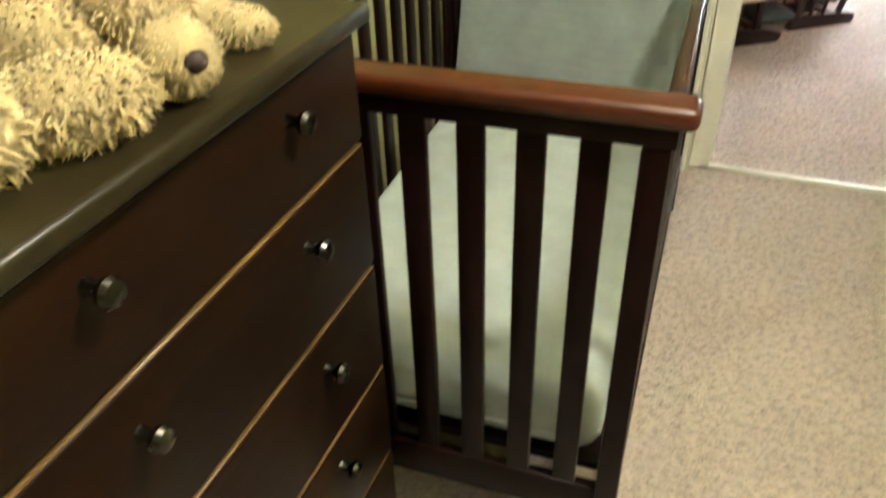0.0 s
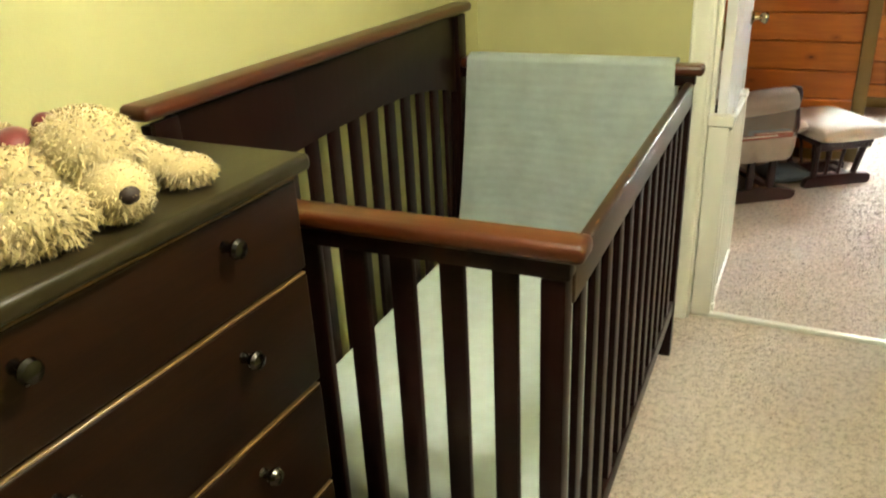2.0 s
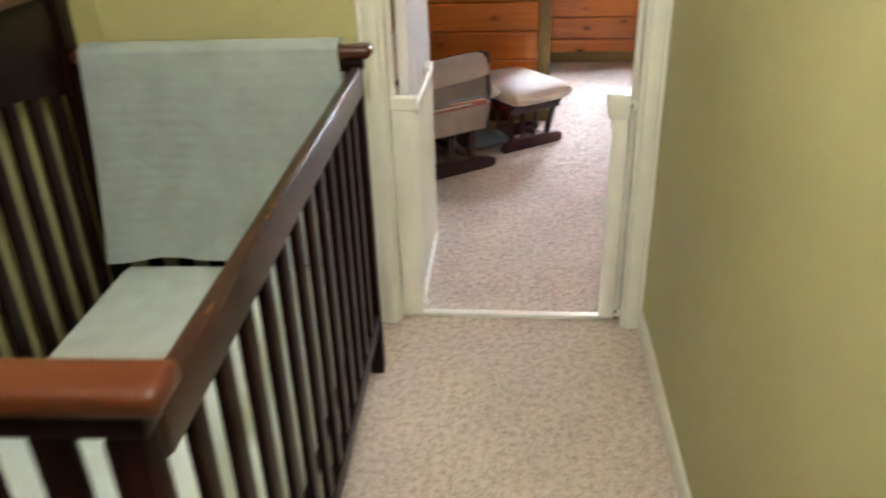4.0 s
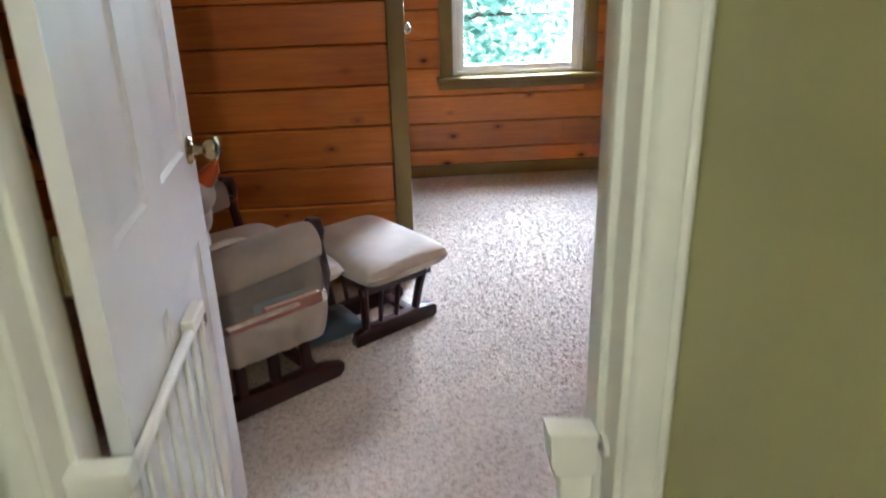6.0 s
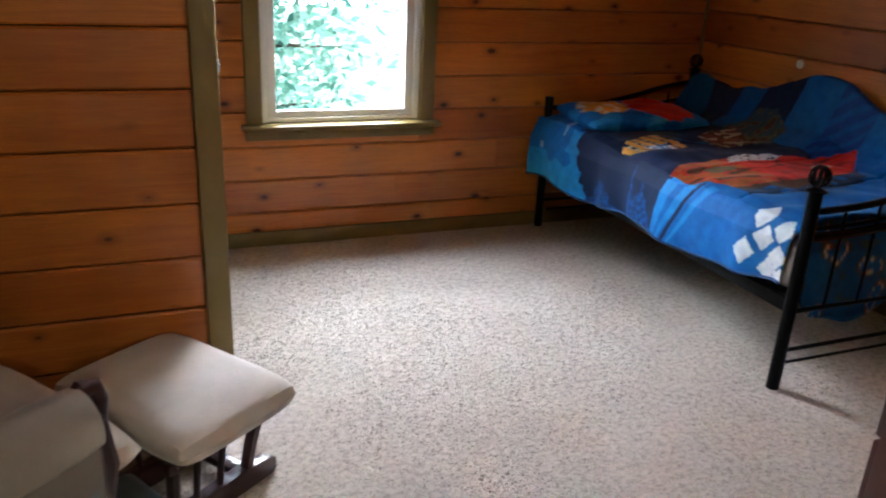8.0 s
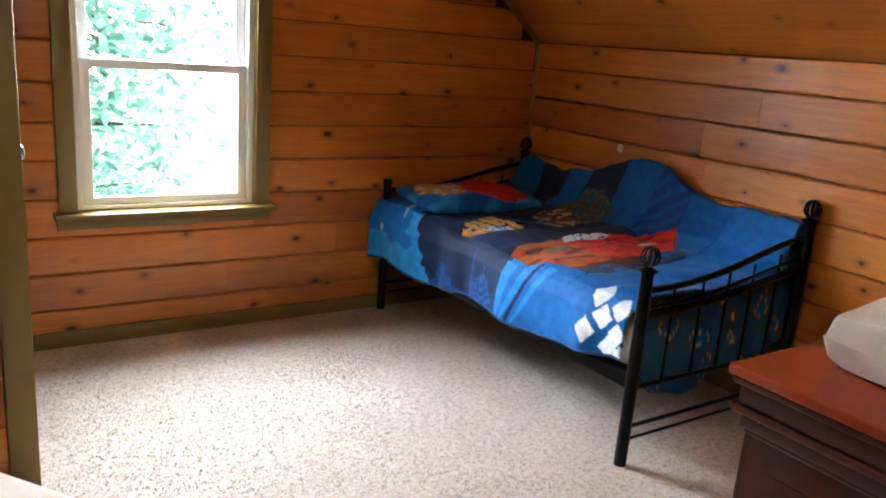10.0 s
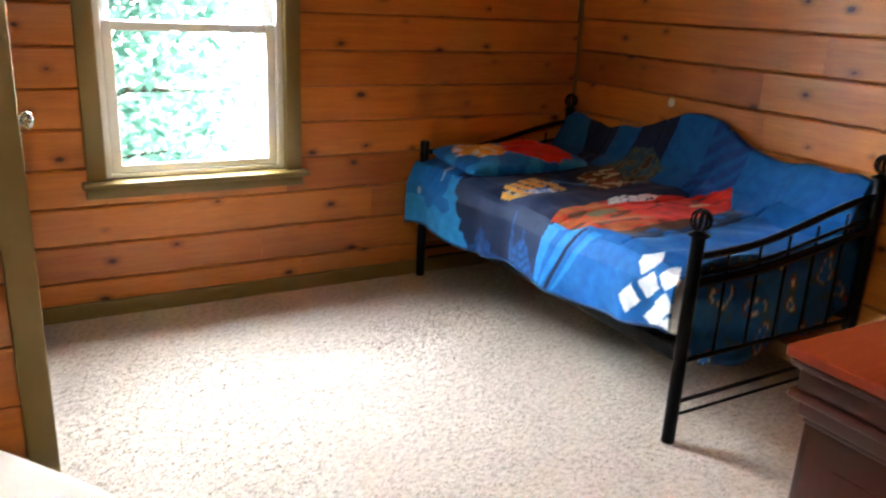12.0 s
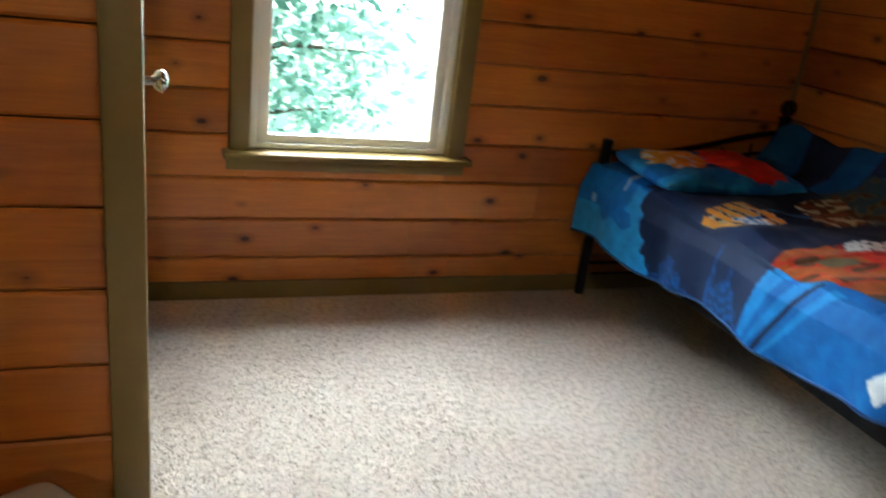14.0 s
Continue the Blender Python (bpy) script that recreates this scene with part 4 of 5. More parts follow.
def finial(bm, x, y, z):
    r = 0.032
    for k in range(5):
        a = math.pi * k / 5
        pts = [(x + r * math.cos(a) * math.sin(t), y + r * math.sin(a) * math.sin(t), z + r * 1.05 * math.cos(t)) for t in [2 * math.pi * i / 16 for i in range(17)]]
        sweep(pts, 0.0045, 5, bm)
    lathe([(0.034, -0.052), (0.036, -0.047), (0.02, -0.040), (0.009, -0.032)], Matrix.Translation((x, y, z)), 14, bm)
    return bm


def day_bed():
    b = thing("day_bed", "black wrought-iron day bed with scrolled arms and ball finials", "bed")
    for x, y, h in ((BX0, BY0, 0.752), (BX0, BY1, 0.732), (BX1, BY0, 0.872), (BX1, BY1, 0.872)):
        p = part("post", sweep([(x, y, 0), (x, y, h - 0.01)], 0.023 if x == BX0 else 0.025, 12), BLACK_IRON, b)
        if y == BY0 or x == BX1:
            part("finial", finial(bmesh.new(), x, y, h + 0.035), BLACK_IRON, p, "open-work ball finial")

    def curve(z0, z1, k=0.0):
        pts = []
        for i in range(15):
            s = i / 14
            e = s * s * (3 - 2 * s)
            e = e * e * 0.4 + e * 0.6
            pts.append((s, z0 + (z1 - z0) * e - k * math.sin(math.pi * s)))
        return pts

    for y in (BY0, BY1):
        for z0, z1, r in ((0.665, 0.79, 0.013), (0.575, 0.655, 0.017), (0.605, 0.70, 0.008)):
            part("arm_rail", sweep([(BX0 + (BX1 - BX0) * s, y, z) for s, z in curve(z0, z1, 0.01)], r, 8), BLACK_IRON, b)
        for s in (0.17, 0.34, 0.5, 0.66, 0.83):
            x = BX0 + (BX1 - BX0) * s
            part("arm_rod", sweep([(x, y, 0.30), (x, y, 0.66 + 0.11 * s * s)], 0.0055, 6), BLACK_IRON, b)
        part("arm_bar", sweep([(BX0, y, 0.30), (BX1, y, 0.30)], 0.009, 8), BLACK_IRON, b)
        part("floor_bar", sweep([(BX0, y, 0.148), (BX1, y, 0.148)], 0.008, 8), BLACK_IRON, b)
        part("floor_bar", sweep([(BX0 + 0.05, y + 0.01, 0.09), (BX1, y + 0.01, 0.09)], 0.006, 8), BLACK_IRON, b)
    part("side_rail", box(BX0 - 0.012, BX0 + 0.02, BY0, BY1, 0.295, 0.345, 0.004), BLACK_IRON, b)
    part("side_rail", box(BX1 - 0.02, BX1 + 0.012, BY0, BY1, 0.295, 0.345, 0.004), BLACK_IRON, b)
    # Unseen panel, added to keep the mattress from bouncing light onto the floor.
    part("bounce_panel", box(BX0 + 0.022, BX1 - 0.022, BY0 + 0.03, BY1 - 0.03, 0.336, 0.346), BLACK_IRON, b, "unseen black panel added under the mattress to stop bounced light")
    pts = [(BX1, BY0 + (BY1 - BY0) * i / 24, back_height(i / 24) - 0.03) for i in range(25)]
    part("back_rail", sweep(pts, 0.013, 8), BLACK_IRON, b)
    for k in range(1, 5):
        y = BY0 + (BY1 - BY0) * k / 5
        part("slat", box(BX0, BX1, y - 0.02, y + 0.02, 0.32, 0.335, 0.003), BLACK_IRON, b)
    return b


def back_height(t):
    """Height of the covered back along the bed, from the near arm to the far one."""
    y = BY0 + (BY1 - BY0) * t
    return 0.825 + 0.145 * math.exp(-((y - 7.74) / 0.28) ** 2) + 0.025 * math.exp(-((y - 8.58) / 0.10) ** 2) + 0.02 * math.exp(-((y - 6.9) / 0.25) ** 2)


day_bed()
mt = thing("day_bed_mattress", "white mattress under the comforter on the day bed", "mattress")
part("mattress", box(BX0 + 0.03, BX1 - 0.04, BY0 + 0.055, BY1 - 0.02, 0.347, 0.55, 0.04, 4), PAD_WHITE, mt)

BLUE, BLUE2, NAVY, SKYB = (0.005, 0.125, 0.39), (0.008, 0.18, 0.58), (0.008, 0.020, 0.065), (0.03, 0.34, 0.76)
RED, ORANGE, CREAM, WHITE, STEELB = (0.66, 0.022, 0.008), (0.80, 0.36, 0.05), (0.62, 0.52, 0.32), (0.78, 0.80, 0.80), (0.05, 0.09, 0.10)
BROWN, RUST = (0.10, 0.04, 0.018), (0.42, 0.10, 0.02)
CAR = ((7.60, 0.30), (7.64, 0.38), (7.67, 0.75), (7.59, 0.96), (7.43, 1.15), (7.32, 1.00), (7.235, 0.66), (7.25, 0.37), (7.46, 0.305))
CAR_ROOF = ((7.67, 0.64), (7.71, 0.82), (7.63, 0.96), (7.585, 0.82), (7.60, 0.60))
CAR_SHADE = ((7.34, 0.36), (7.32, 0.62), (7.37, 0.90), (7.42, 1.08), (7.20, 0.95), (7.16, 0.6), (7.20, 0.36))
LETTERS = ((7.955, 0.285), (8.035, 0.37), (8.085, 0.56), (7.88, 0.60), (7.835, 0.44), (7.84, 0.355))
TRUCK = ((8.10, 0.83), (8.13, 1.06), (7.83, 0.96), (7.84, 0.74))
CRANE = ((8.18, 1.02), (8.06, 1.22), (7.93, 1.20), (7.80, 1.10), (7.80, 0.92))


def inside(y, s, outline):
    hit_in = False
    for (ya, sa), (yb, sb) in zip(outline, outline[1:] + outline[:1]):
        if (sa > s) != (sb > s) and y < ya + (yb - ya) * (s - sa) / (sb - sa):
            hit_in = not hit_in
    return hit_in


def blob(y, x, cy, cx, ry, rx, rot=0.0, rough=0.0):
    a = radians(rot)
    dy, dx = y - cy, x - cx
    p, q = dy * math.cos(a) + dx * math.sin(a), -dy * math.sin(a) + dx * math.cos(a)
    d = (p / ry) ** 2 + (q / rx) ** 2
    return d + rough * noise.noise((y * 19, x * 19, 3.0)) < 1


def duvet_colour(y, s):
    """Print of the comforter: y along the bed, s across it from the front hem."""
    n9, n22 = noise.noise((y * 9, s * 9, 1.0)), noise.noise((y * 22, s * 22, 2.0))
    n40 = noise.noise((y * 46, s * 46, 5.0))
    jag = 0.05 * abs(((y * 0.6 + s) * 9) % 1.0 - 0.5) + 0.03 * n22
    left, right = 8.13 + 0.55 * min(s, 0.5) + jag, 7.625 - 0.17 * s
    c = BLUE if n9 < 0.25 else (0.006, 0.14, 0.44)
    if y > left:
        c = BLUE2
        if s < 0.13 + 0.06 * n9 or (y < left + 0.07 and s < 0.30):
            c = SKYB
        if blob(y, s, 8.425, 0.32, 0.013, 0.05, -12, 0.3) or blob(y, s, 8.58, 0.18, 0.012, 0.02, 0, 0.8):
            c = (0.35, 0.48, 0.75)
    elif y > right:
        c = NAVY
        spire = max(0.27 - abs(y - 7.80) * 9, 0.22 - abs(y - 7.715) * 2.2, 0.13 - abs(y - 8.03) * 0.8) + 0.05 * n9
        if s < spire + 0.05 * n22:
            c = (0.007, 0.085, 0.28) if n40 > 0.05 else (0.008, 0.045, 0.155)
    elif s < 0.31:
        for foot, head, w in ((7.60, 7.55, 0.035), (7.565, 7.43, 0.022), (7.50, 7.34, 0.016)):
            if abs(y - foot - (head - foot) * s / 0.30) < w * (0.3 + s / 0.3):
                c = (0.014, 0.22, 0.56)
        if abs(y - 7.53 + 0.42 * s) < 0.010:
            c = NAVY
    if s > 1.02:
        c = BLUE
        if 7.86 < y + 0.1 * (s - 1.1) < 8.10 or 8.24 < y < 8.40 + 0.3 * (s - 1.1):
            c = NAVY
        elif 7.42 < y < 7.62:
            c = (0.010, 0.06, 0.26) if ((y + 0.8 * s) * 14) % 1.0 < 0.6 else (0.006, 0.10, 0.34)
        elif y > 8.4:
            c = BLUE2
    wy, ws = y + 0.012 * n22, s + 0.018 * n22
    if inside(wy, ws, CAR_SHADE):
        c = (0.02, 0.05, 0.12) if n22 > -0.25 else c
    if inside(wy, ws, CAR):
        n12 = noise.noise((y * 20, s * 9, 4.0))
        c = RED if n12 < 0.28 else (0.40, 0.016, 0.008)
        if s < 0.60:
            c = RUST if n12 < 0.05 else BROWN if n12 > 0.30 else (0.50, 0.04, 0.012)
        if y < 7.29 + 0.025 * n9 and s < 1.0:
            c = BROWN
        if abs(y - 7.50 - 0.1 * n9) < 0.012 and 0.55 < s < 1.05:
            c = (0.22, 0.012, 0.008)
        if inside(wy, ws, CAR_ROOF):
            c = WHITE if n40 < 0.22 else STEELB
        if blob(y, s, 7.44, 0.95, 0.02, 0.05, 20, 0.4):
            c = CREAM
        if blob(y, s, 7.53, 0.50, 0.035, 0.07, 10, 0.6):
            c = (0.16, 0.13, 0.07)
    elif inside(wy, ws, TRUCK):
        c = CREAM if n22 > 0.12 else BROWN if n22 > -0.2 else (0.26, 0.07, 0.03)
    elif inside(wy, ws, CRANE):
        c = STEELB if n22 < 0.1 else (0.16, 0.14, 0.06) if n22 < 0.25 else BROWN
    elif inside(wy, ws, LETTERS):
        stroke = ((s * 1.15 + y * 0.35) * 15) % 1.0
        c = ORANGE if stroke < 0.66 else CREAM if n40 > 0.1 else NAVY
        if 0.40 < s < 0.52 and y < 7.93:
            c = WHITE if n40 > 0 else (0.03, 0.22, 0.60)
    elif blob(y, s, 7.97, 0.70, 0.035, 0.09, 10, 0.6):
        c = (0.02, 0.22, 0.55)
    for cy, cs in ((7.032, 0.305), (6.992, 0.205), (7.065, 0.122), (6.918, 0.262), (6.913, 0.13), (6.955, 0.055), (6.885, 0.02)):
        if abs(y - cy - 0.006) / 0.047 + abs(s - cs + 0.012) / 0.066 < 1:
            c = WHITE
    return c


def duvet():
    """Comforter: hangs over the front, lies on the mattress and is pulled up over the back."""
    nu, nv = 360, 250
    prof = [(3.036, 0.0), (3.032, 0.10), (3.036, 0.21), (3.065, 0.285), (3.13, 0.315), (3.30, 0.325), (3.60, 0.325), (3.78, 0.335), (3.88, 0.40), (3.935, 0.52), (3.965, 0.60), (3.995, 0.60), (4.005, 0.52)]
    acc = [0.0]
    for (xa, za), (xb, zb) in zip(prof, prof[1:]):
        acc.append(acc[-1] + math.hypot(xb - xa, zb - za))
    total = acc[-1]

    def shape(t, v):
        s = v * total
        k = max(i for i in range(len(acc)) if acc[i] <= s + 1e-9)
        k = min(k, len(prof) - 2)
        f = (s - acc[k]) / (acc[k + 1] - acc[k])
        e = f
        x = prof[k][0] + (prof[k + 1][0] - prof[k][0]) * e
        h = prof[k][1] + (prof[k + 1][1] - prof[k][1]) * e
        y = BY0 + 0.025 + (BY1 - BY0 - 0.03) * t
        hem = 0.36 - 0.055 * t + 0.015 * math.sin(t * 15) + 0.045 * math.exp(-(t / 0.06) ** 2)
        top = 0.60
        if h <= 0.325:
            z = hem + (top + 0.03 - hem) * (h / 0.325)
        else:
            z = top + 0.03 + (back_height(t) - top - 0.03) * ((h - 0.325) / 0.275)
        puff = noise.noise((x * 4.0, y * 4.0, 0.5)) * 0.022 + noise.noise((x * 11, y * 11, 2.5)) * 0.009
        fold = 0.012 * math.sin(y * 16 + 3 * noise.noise((y * 3, 0, 0)))
        if x < 3.06:
            x -= 0.012 + fold * (1 - h / 0.325) * 1.4
        else:
            z += puff + 0.004 * math.sin(y * 30 + x * 8)
            z += 0.035 * math.exp(-((t - 0.93) / 0.12) ** 2) * max(0.0, 1 - (x - 3.06) / 0.4)
        if x < 3.14:
            x -= 0.045 * max(0.0, (t - 0.72) / 0.28) ** 1.5 * min(1.0, (3.14 - x) / 0.07)
        quilt = abs(((y - 6.84) / 0.36) % 1.0 - 0.5)
        z -= 0.008 * max(0.0, 1 - (0.5 - quilt) / 0.03) if x > 3.08 else 0
        if t > 0.94 and x > 3.03:
            z -= 0.02 * ((t - 0.94) / 0.06) ** 2
        return Vector((x, y, z)), s

    bm = bmesh.new()
    lay = bm.verts.layers.float_color.new("print")
    rows_ = []
    for i in range(nu + 1):
        row = []
        for j in range(nv + 1):
            p, s = shape(i / nu, j / nv)
            w = bm.verts.new(p)
            w[lay] = (*duvet_colour(p.y, s), 1)
            row.append(w)
        rows_.append(row)
    for i in range(nu):
        for j in range(nv):
            bm.faces.new((rows_[i][j], rows_[i + 1][j], rows_[i + 1][j + 1], rows_[i][j + 1]))
    # the end that hangs down inside the near arm
    j0 = min(range(nv + 1), key=lambda j: abs(rows_[0][j].co.x - 3.12) + abs(rows_[0][j].co.z - 0.62) * 0.2)
    prev = rows_[0][j0:]
    x_lo, x_hi = 3.12, 3.99
    for k in range(1, 25):
        f = k / 24
        cur = []
        for q, top in enumerate(rows_[0][j0:]):
            g = (top.co.x - x_lo) / (x_hi - x_lo)
            low = 0.225 + 0.13 * max(0.0, g - 0.3) + 0.02 * math.sin(g * 14) + (0.14 * max(0.0, 1 - g / 0.12) ** 2)
            z = top.co.z + (low - top.co.z) * f
            y = 6.887 - 0.006 * math.sin(g * 19) * f
            w = bm.verts.new((top.co.x, y, z))
            n = noise.noise((top.co.x * 13, z * 13, 6.0))
            w[lay] = (*((0.012, 0.10, 0.26) if n < 0.12 else STEELB if n < 0.24 else (0.30, 0.05, 0.03) if n < 0.30 else CREAM if n < 0.36 else BLUE), 1)
            cur.append(w)
        for a in range(len(cur) - 1):
            bm.faces.new((prev[a], prev[a + 1], cur[a + 1], cur[a]))
        prev = cur
    hem_line = [tuple(rows_[i][0].co) for i in range(0, nu + 1, 6)]
    me = bpy.data.meshes.new("comforter")
    bm.to_mesh(me)
    bm.free()
    for p in me.polygons:
        p.use_smooth = True
    ob = part("comforter", me, PRINT)
    part("hem_piping", sweep(hem_line, 0.006, 6), PRINT_PLAIN, ob, "plain blue piped hem")
    so = ob.modifiers.new("thick", "SOLIDIFY")
    so.thickness, so.offset = 0.010, 1.0
    return tagged(ob, "blue comforter printed with red cars and white diamonds", "comforter")


duvet()


def bed_pillow():
    bm = cushion(0.44, 0.70, 0.125, 0.40, 60, 4.0, 0.03, 1.0)
    lay = bm.verts.layers.float_color.new("print")
    for w in bm.verts:
        a, c = w.co.x, w.co.y
        col = SKYB if noise.noise((a * 7, c * 7, 1.0)) > 0.15 else BLUE2
        if blob(a, c, -0.02, -0.13, 0.19, 0.18, 0, 0.25):
            col = RED if noise.noise((a * 18, c * 22, 2.0)) < 0.5 else (0.25, 0.02, 0.02)
        elif blob(a, c, 0.02, 0.17, 0.13, 0.13, 15, 0.8):
            col = ORANGE if noise.noise((a * 30, c * 30, 4.0)) < 0.2 else WHITE
        w[lay] = (*col, 1)
    bmesh.ops.transform(bm, matrix=pose(3.43, 8.43, 0.660, 0, -3, 88), verts=bm.verts)
    return tagged(part("pillow", bm, PRINT), "blue pillow printed with a red car on the day bed", "pillow")


bed_pillow()

# ---- changing dresser ----
def dresser():
    d = thing("dresser", "dark cherry dresser with a stepped moulding and red polished top", "dresser")
    X0, X1, Y0, Y1 = 2.34, 3.18, 5.44, 6.005
    part("top", box(X0, X1, Y0, Y1, 0.842, 0.866, 0.006, 3), CHERRY_LIT, d, "polished cherry top, its red lightened for the room's light")
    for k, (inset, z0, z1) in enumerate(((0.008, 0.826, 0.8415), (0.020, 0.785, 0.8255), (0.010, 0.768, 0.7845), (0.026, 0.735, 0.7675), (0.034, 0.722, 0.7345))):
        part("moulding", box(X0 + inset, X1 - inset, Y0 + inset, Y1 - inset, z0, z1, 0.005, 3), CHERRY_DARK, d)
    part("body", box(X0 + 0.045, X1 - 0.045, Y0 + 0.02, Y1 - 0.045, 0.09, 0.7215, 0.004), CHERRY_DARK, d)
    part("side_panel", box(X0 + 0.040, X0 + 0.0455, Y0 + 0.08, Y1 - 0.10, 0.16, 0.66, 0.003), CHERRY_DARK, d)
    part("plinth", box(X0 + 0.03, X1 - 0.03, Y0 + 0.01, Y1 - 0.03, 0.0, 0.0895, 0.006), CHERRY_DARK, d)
    for z0, z1 in ((0.11, 0.30), (0.31, 0.50), (0.51, 0.71)):
        f = part("drawer_front", box(X0 + 0.06, X1 - 0.06, Y1 - 0.0445, Y1 - 0.022, z0, z1, 0.005, 3), CHERRY_DARK, d)
        for x in (X0 + 0.22, X1 - 0.22):
            part("knob", lathe([(0.008, 0), (0.006, 0.012), (0.014, 0.02), (0.003, 0.028)], pose(x, Y1 - 0.022, (z0 + z1) / 2, -90, 0, 0)), PEWTER, f)


dresser()
pad = cushion(0.62, 0.42, 0.13, -0.15, 26, 7.0, 0.012, 5.0)
bmesh.ops.transform(pad, matrix=pose(2.80, 5.72, 0.9275, 0, 0, 0), verts=pad.verts)
tagged(part("changing_pad", pad, PAD_WHITE), "white terry changing pad lying on the dresser", "changing pad")

# ---- outside ----
structure("ground", box(-40, 45, 9.4, 80, -3.2, -3.0), paint("grass_ground", (0.08, 0.16, 0.07), 0.9, 0.3, 20, 0.5), "green lawn outside")


def tree(x, y, h, spread, count, seed, label):
    rng = random.Random(seed)
    t = thing("tree", label, "tree", Matrix.Translation((x, y, -3.0)), "trees outside the window")
    limbs = bmesh.new()
    sweep([(0, 0, 0), (0.1, 0, h * 0.35), (0.0, 0.1, h * 0.7), (0.1, 0, h)], [0.22, 0.17, 0.11, 0.03], 10, limbs)
    tips = []
    for k in range(16):
        a, z0 = rng.uniform(0, 6.28), rng.uniform(0.25, 0.85) * h
        r = spread * rng.uniform(0.5, 1.0)
        tip = Vector((r * math.cos(a), r * math.sin(a), z0 + rng.uniform(-0.2, 1.0)))
        midp = tip * 0.5 + Vector((0, 0, z0 * 0.5 + 0.2))
        sweep([(0, 0, z0), midp, tip], [0.06, 0.04, 0.012], 6, limbs)
        tips += [tip, midp.lerp(tip, 0.4), midp]
    part("trunk", limbs, BARK, t)
    verts, faces = [], []
    for _ in range(int(2.2 * count)):
        c = rng.choice(tips) + Vector((rng.gauss(0, 0.42), rng.gauss(0, 0.42), rng.gauss(0, 0.38)))
        u = Vector((rng.gauss(0, 1), rng.gauss(0, 1), rng.gauss(0, 0.6))).normalized()
        w = u.cross(Vector((rng.gauss(0, 1), rng.gauss(0, 1), rng.gauss(0, 1)))).normalized()
        L, n = rng.uniform(0.055, 0.11), len(verts)
        verts += [c - u * L, c + w * L * 0.5, c + u * L, c - w * L * 0.5]
        faces.append((n, n + 1, n + 2, n + 3))
    me = bpy.data.meshes.new("crown")
    me.from_pydata(verts, [], faces)
    part("crown", me, LEAF, t)


tree(1.5, 15.2, 7.2, 2.5, 5400, 1, "leafy green tree with a broad crown")
tree(9.5, 26.0, 7.0, 2.6, 3200, 2, "leafy green tree with a broad crown")
tree(13.0, 38.0, 7.0, 3.0, 2200, 3, "leafy green tree with a broad crown")
tree(-2.6, 20.0, 8.0, 2.8, 3000, 5, "leafy green tree with a broad crown")
glow, gnt, gb = material("bright_hazy_sky")
em = node(gnt, "Emission", Strength=12.0)
em.inputs[0].default_value = (0.90, 0.97, 1.0, 1)
gnt.links.new(em.outputs[0], gnt.nodes["Material Output"].inputs[0])
structure("backdrop", box(-70, 75, 70, 70.2, -8, 60), glow, "bright hazy white sky in the distance")

# light plug in the knee wall
structure("wall_plug", lathe([(0.022, 0), (0.021, 0.003), (0.001, 0.0035)], pose(XK - 0.0225, 7.98, 0.985, 0, -90, 0), 12), PAGES, "small pale plug in the pine boards")

# ---- pine boards, one object each ----
H_BOARD = 0.165
BOARD = {}


def board_mesh(length, h):
    key = (round(length, 3), round(h, 3))
    if key not in BOARD:
        t, c = 0.022, 0.007
        prof = [(0.0, 0.001), (-t + c, 0.001), (-t + 0.0015, 0.001 + c), (-t, h * 0.5), (-t + 0.0015, h - 0.003 - c), (-t + c, h - 0.003), (0.0, h - 0.003)]
        n = len(prof)
        verts = [(x, y, z) for x in (0.0006, length - 0.0006) for y, z in prof]
        faces = [(k, (k + 1) % n, n + (k + 1) % n, n + k) for k in range(n)] + [tuple(range(n))[::-1], tuple(range(n, 2 * n))]
        me = bpy.data.meshes.new("board")
        me.from_pydata(verts, [], faces)
        me.materials.append(PINE)
        BOARD[key] = me
    return BOARD[key]


def boards(parent, m, spans, rng, first, cap=ZT):
    """spans(z0, z1) gives the stretches of wall that a course covers, in the wall's own x."""
    z = first - H_BOARD
    while z < cap - 0.02:
        z0, z1 = max(z, 0.0), min(z + H_BOARD, cap)
        for a, b in spans(z0, z1):
            cuts = [a]
            if b - a > 2.2:
                cuts.append(a + (b - a) * rng.uniform(0.3, 0.7))
            cuts.append(b)
            for c0, c1 in zip(cuts, cuts[1:]):
                ob = new("board", board_mesh(c1 - c0, z1 - z0))
                ob.parent = parent
                ob.matrix_world = m @ pose(c0, 0, z0)
        z += H_BOARD


def window_spans(z0, z1):
    x1 = XK - 0.001 if z1 < ZK else XK - max(0.0, (z0 + z1) / 2 - ZK) / math.tan(radians(39)) - 0.04
    if z1 <= 0.60 or z0 >= WZ1 + 0.005:
        return [(XC + 0.001, x1)]
    return [(XC + 0.001, WX0), (WX1, x1)]


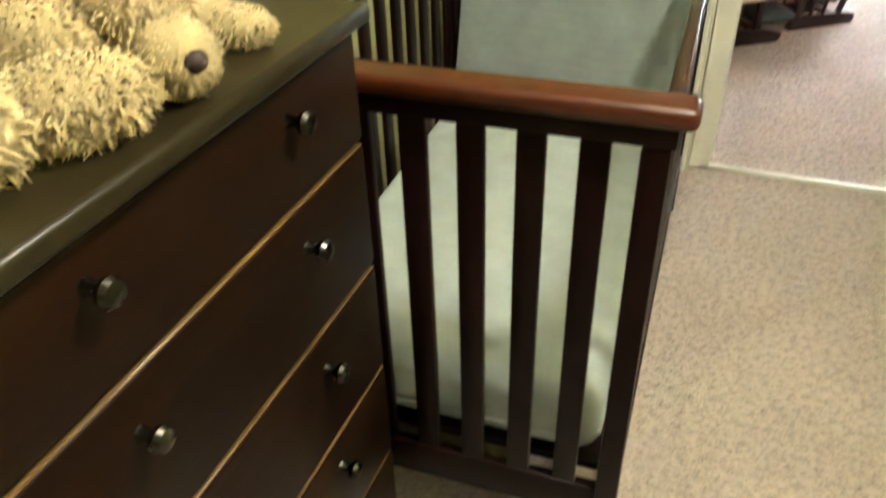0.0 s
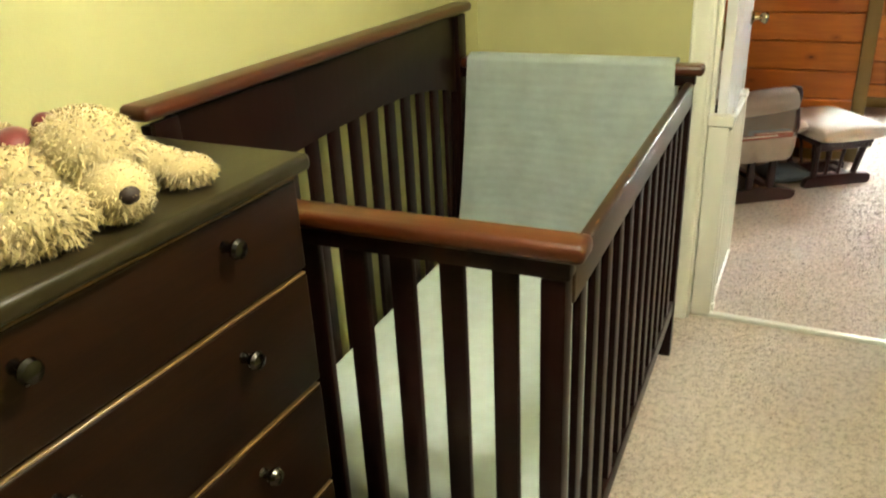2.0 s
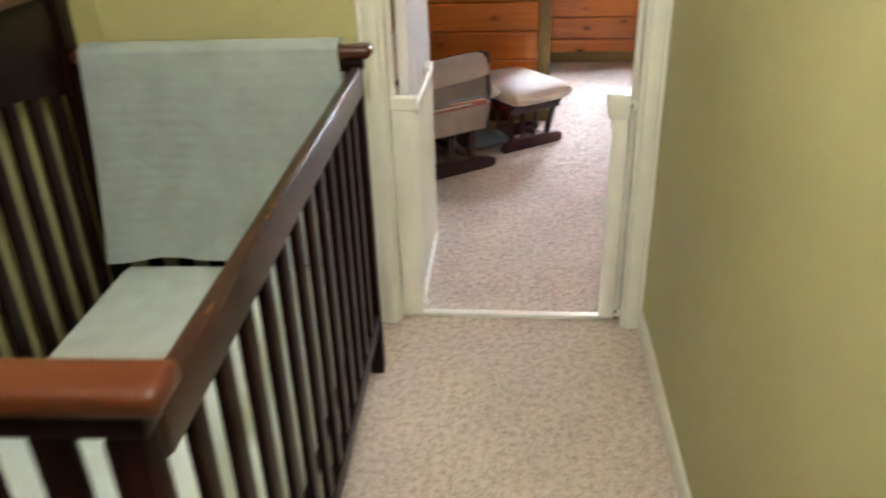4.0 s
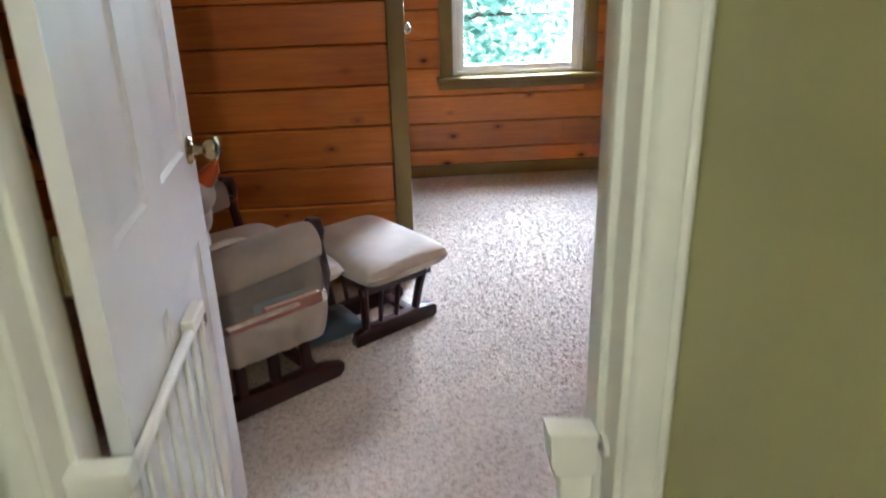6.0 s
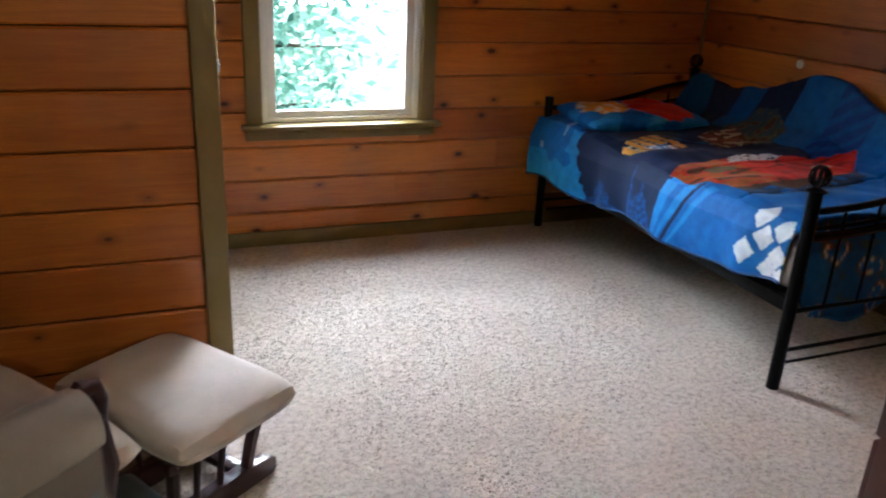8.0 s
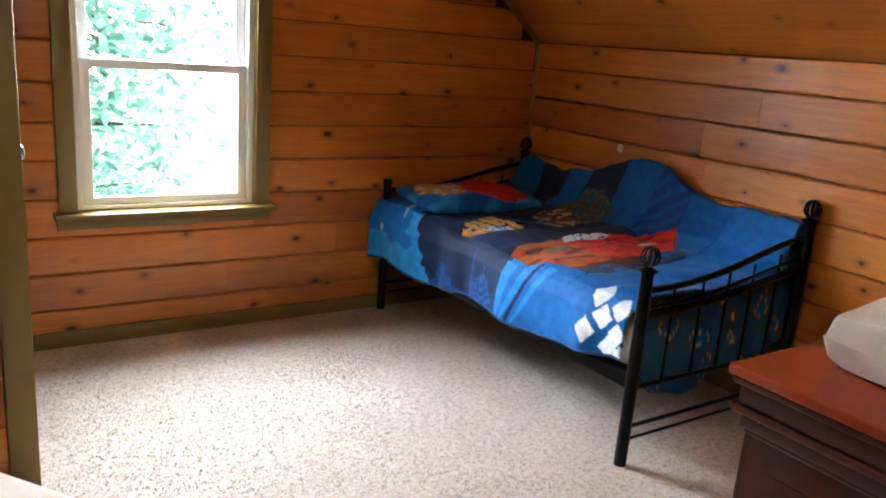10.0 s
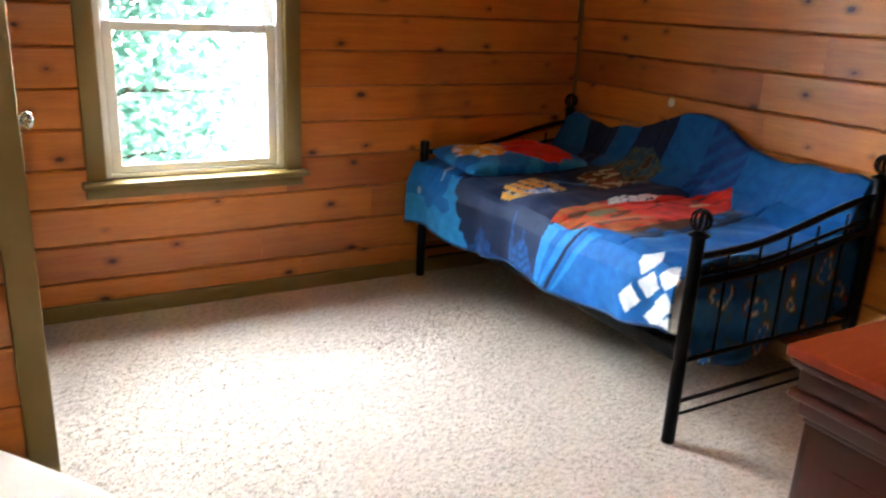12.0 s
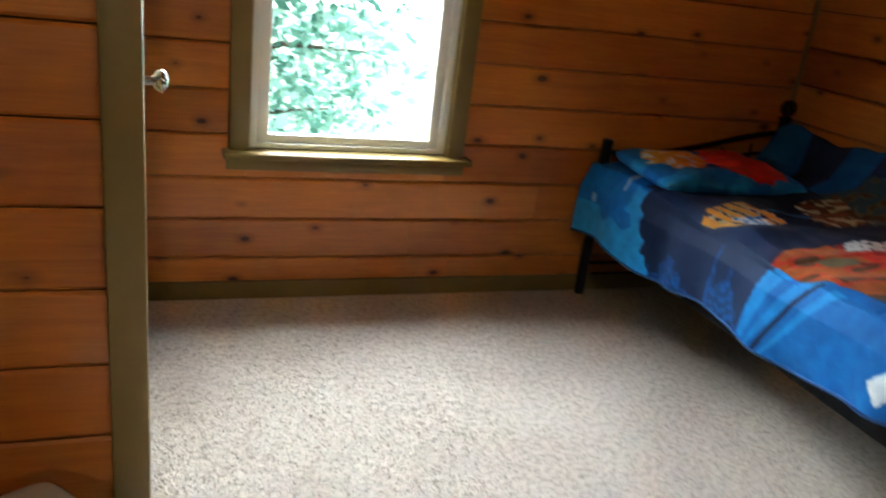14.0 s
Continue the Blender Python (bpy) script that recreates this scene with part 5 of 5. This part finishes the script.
rng = random.Random(7)
boards(bpy.data.objects["wall_window"], pose(0, YW, 0), window_spans, rng, 0.169)
sill_board = new("board", board_mesh(WX1 - WX0, 0.105))
sill_board.parent = bpy.data.objects["wall_window"]
sill_board.matrix_world = pose(WX0, YW, 0.169 + 2 * H_BOARD)
boards(bpy.data.objects["wall_closet"], pose(0, YC, 0), lambda a, b: [(-1.2, 1.171)], rng, 0.034)
boards(bpy.data.objects["wall_knee"], pose(XK, 0, 0, 0, 0, -90), lambda a, b: [(-(YW - 0.024), -YD1 - 0.001)], rng, 0.026, ZK)


# ---- carpet pile ----
def pile(name, x0, x1, y0, y1, density, size, seed):
    g = np.random.default_rng(seed)
    n = int((x1 - x0) * (y1 - y0) * density)
    base = np.stack([g.uniform(x0, x1, n), g.uniform(y0, y1, n), np.full(n, -0.001)], 1)
    a = g.uniform(0, 2 * np.pi, n)
    side = np.stack([np.cos(a), np.sin(a), np.zeros(n)], 1) * (size * g.uniform(0.22, 0.4, n))[:, None]
    b = a + np.pi / 2 + g.uniform(-0.6, 0.6, n)
    lean = np.stack([np.cos(b), np.sin(b), np.zeros(n)], 1) * (size * g.uniform(0.2, 0.9, n))[:, None]
    tip = base + lean + np.array([0, 0, 1.0]) * (size * g.uniform(0.15, 0.40, n))[:, None]
    verts = np.concatenate([base - side, base + side, tip + side * 0.6, tip - side * 0.6], 1).reshape(-1, 3)
    me = bpy.data.meshes.new(name)
    me.vertices.add(4 * n)
    me.vertices.foreach_set("co", verts.ravel())
    me.loops.add(4 * n)
    me.loops.foreach_set("vertex_index", np.arange(4 * n))
    me.polygons.add(n)
    me.polygons.foreach_set("loop_start", np.arange(0, 4 * n, 4))
    me.update(calc_edges=True)
    me.validate()
    return tagged(part(name, me, CARPET), "short twisted beige carpet tufts", "carpet pile", "", "stuff")


pile("carpet_pile", 0.62, XE - 0.015, 3.3, 5.02, 16000, 0.010, 1)
pile("carpet_pile", 0.30, XK - 0.04, 5.07, YW - 0.04, 14000, 0.011, 2)
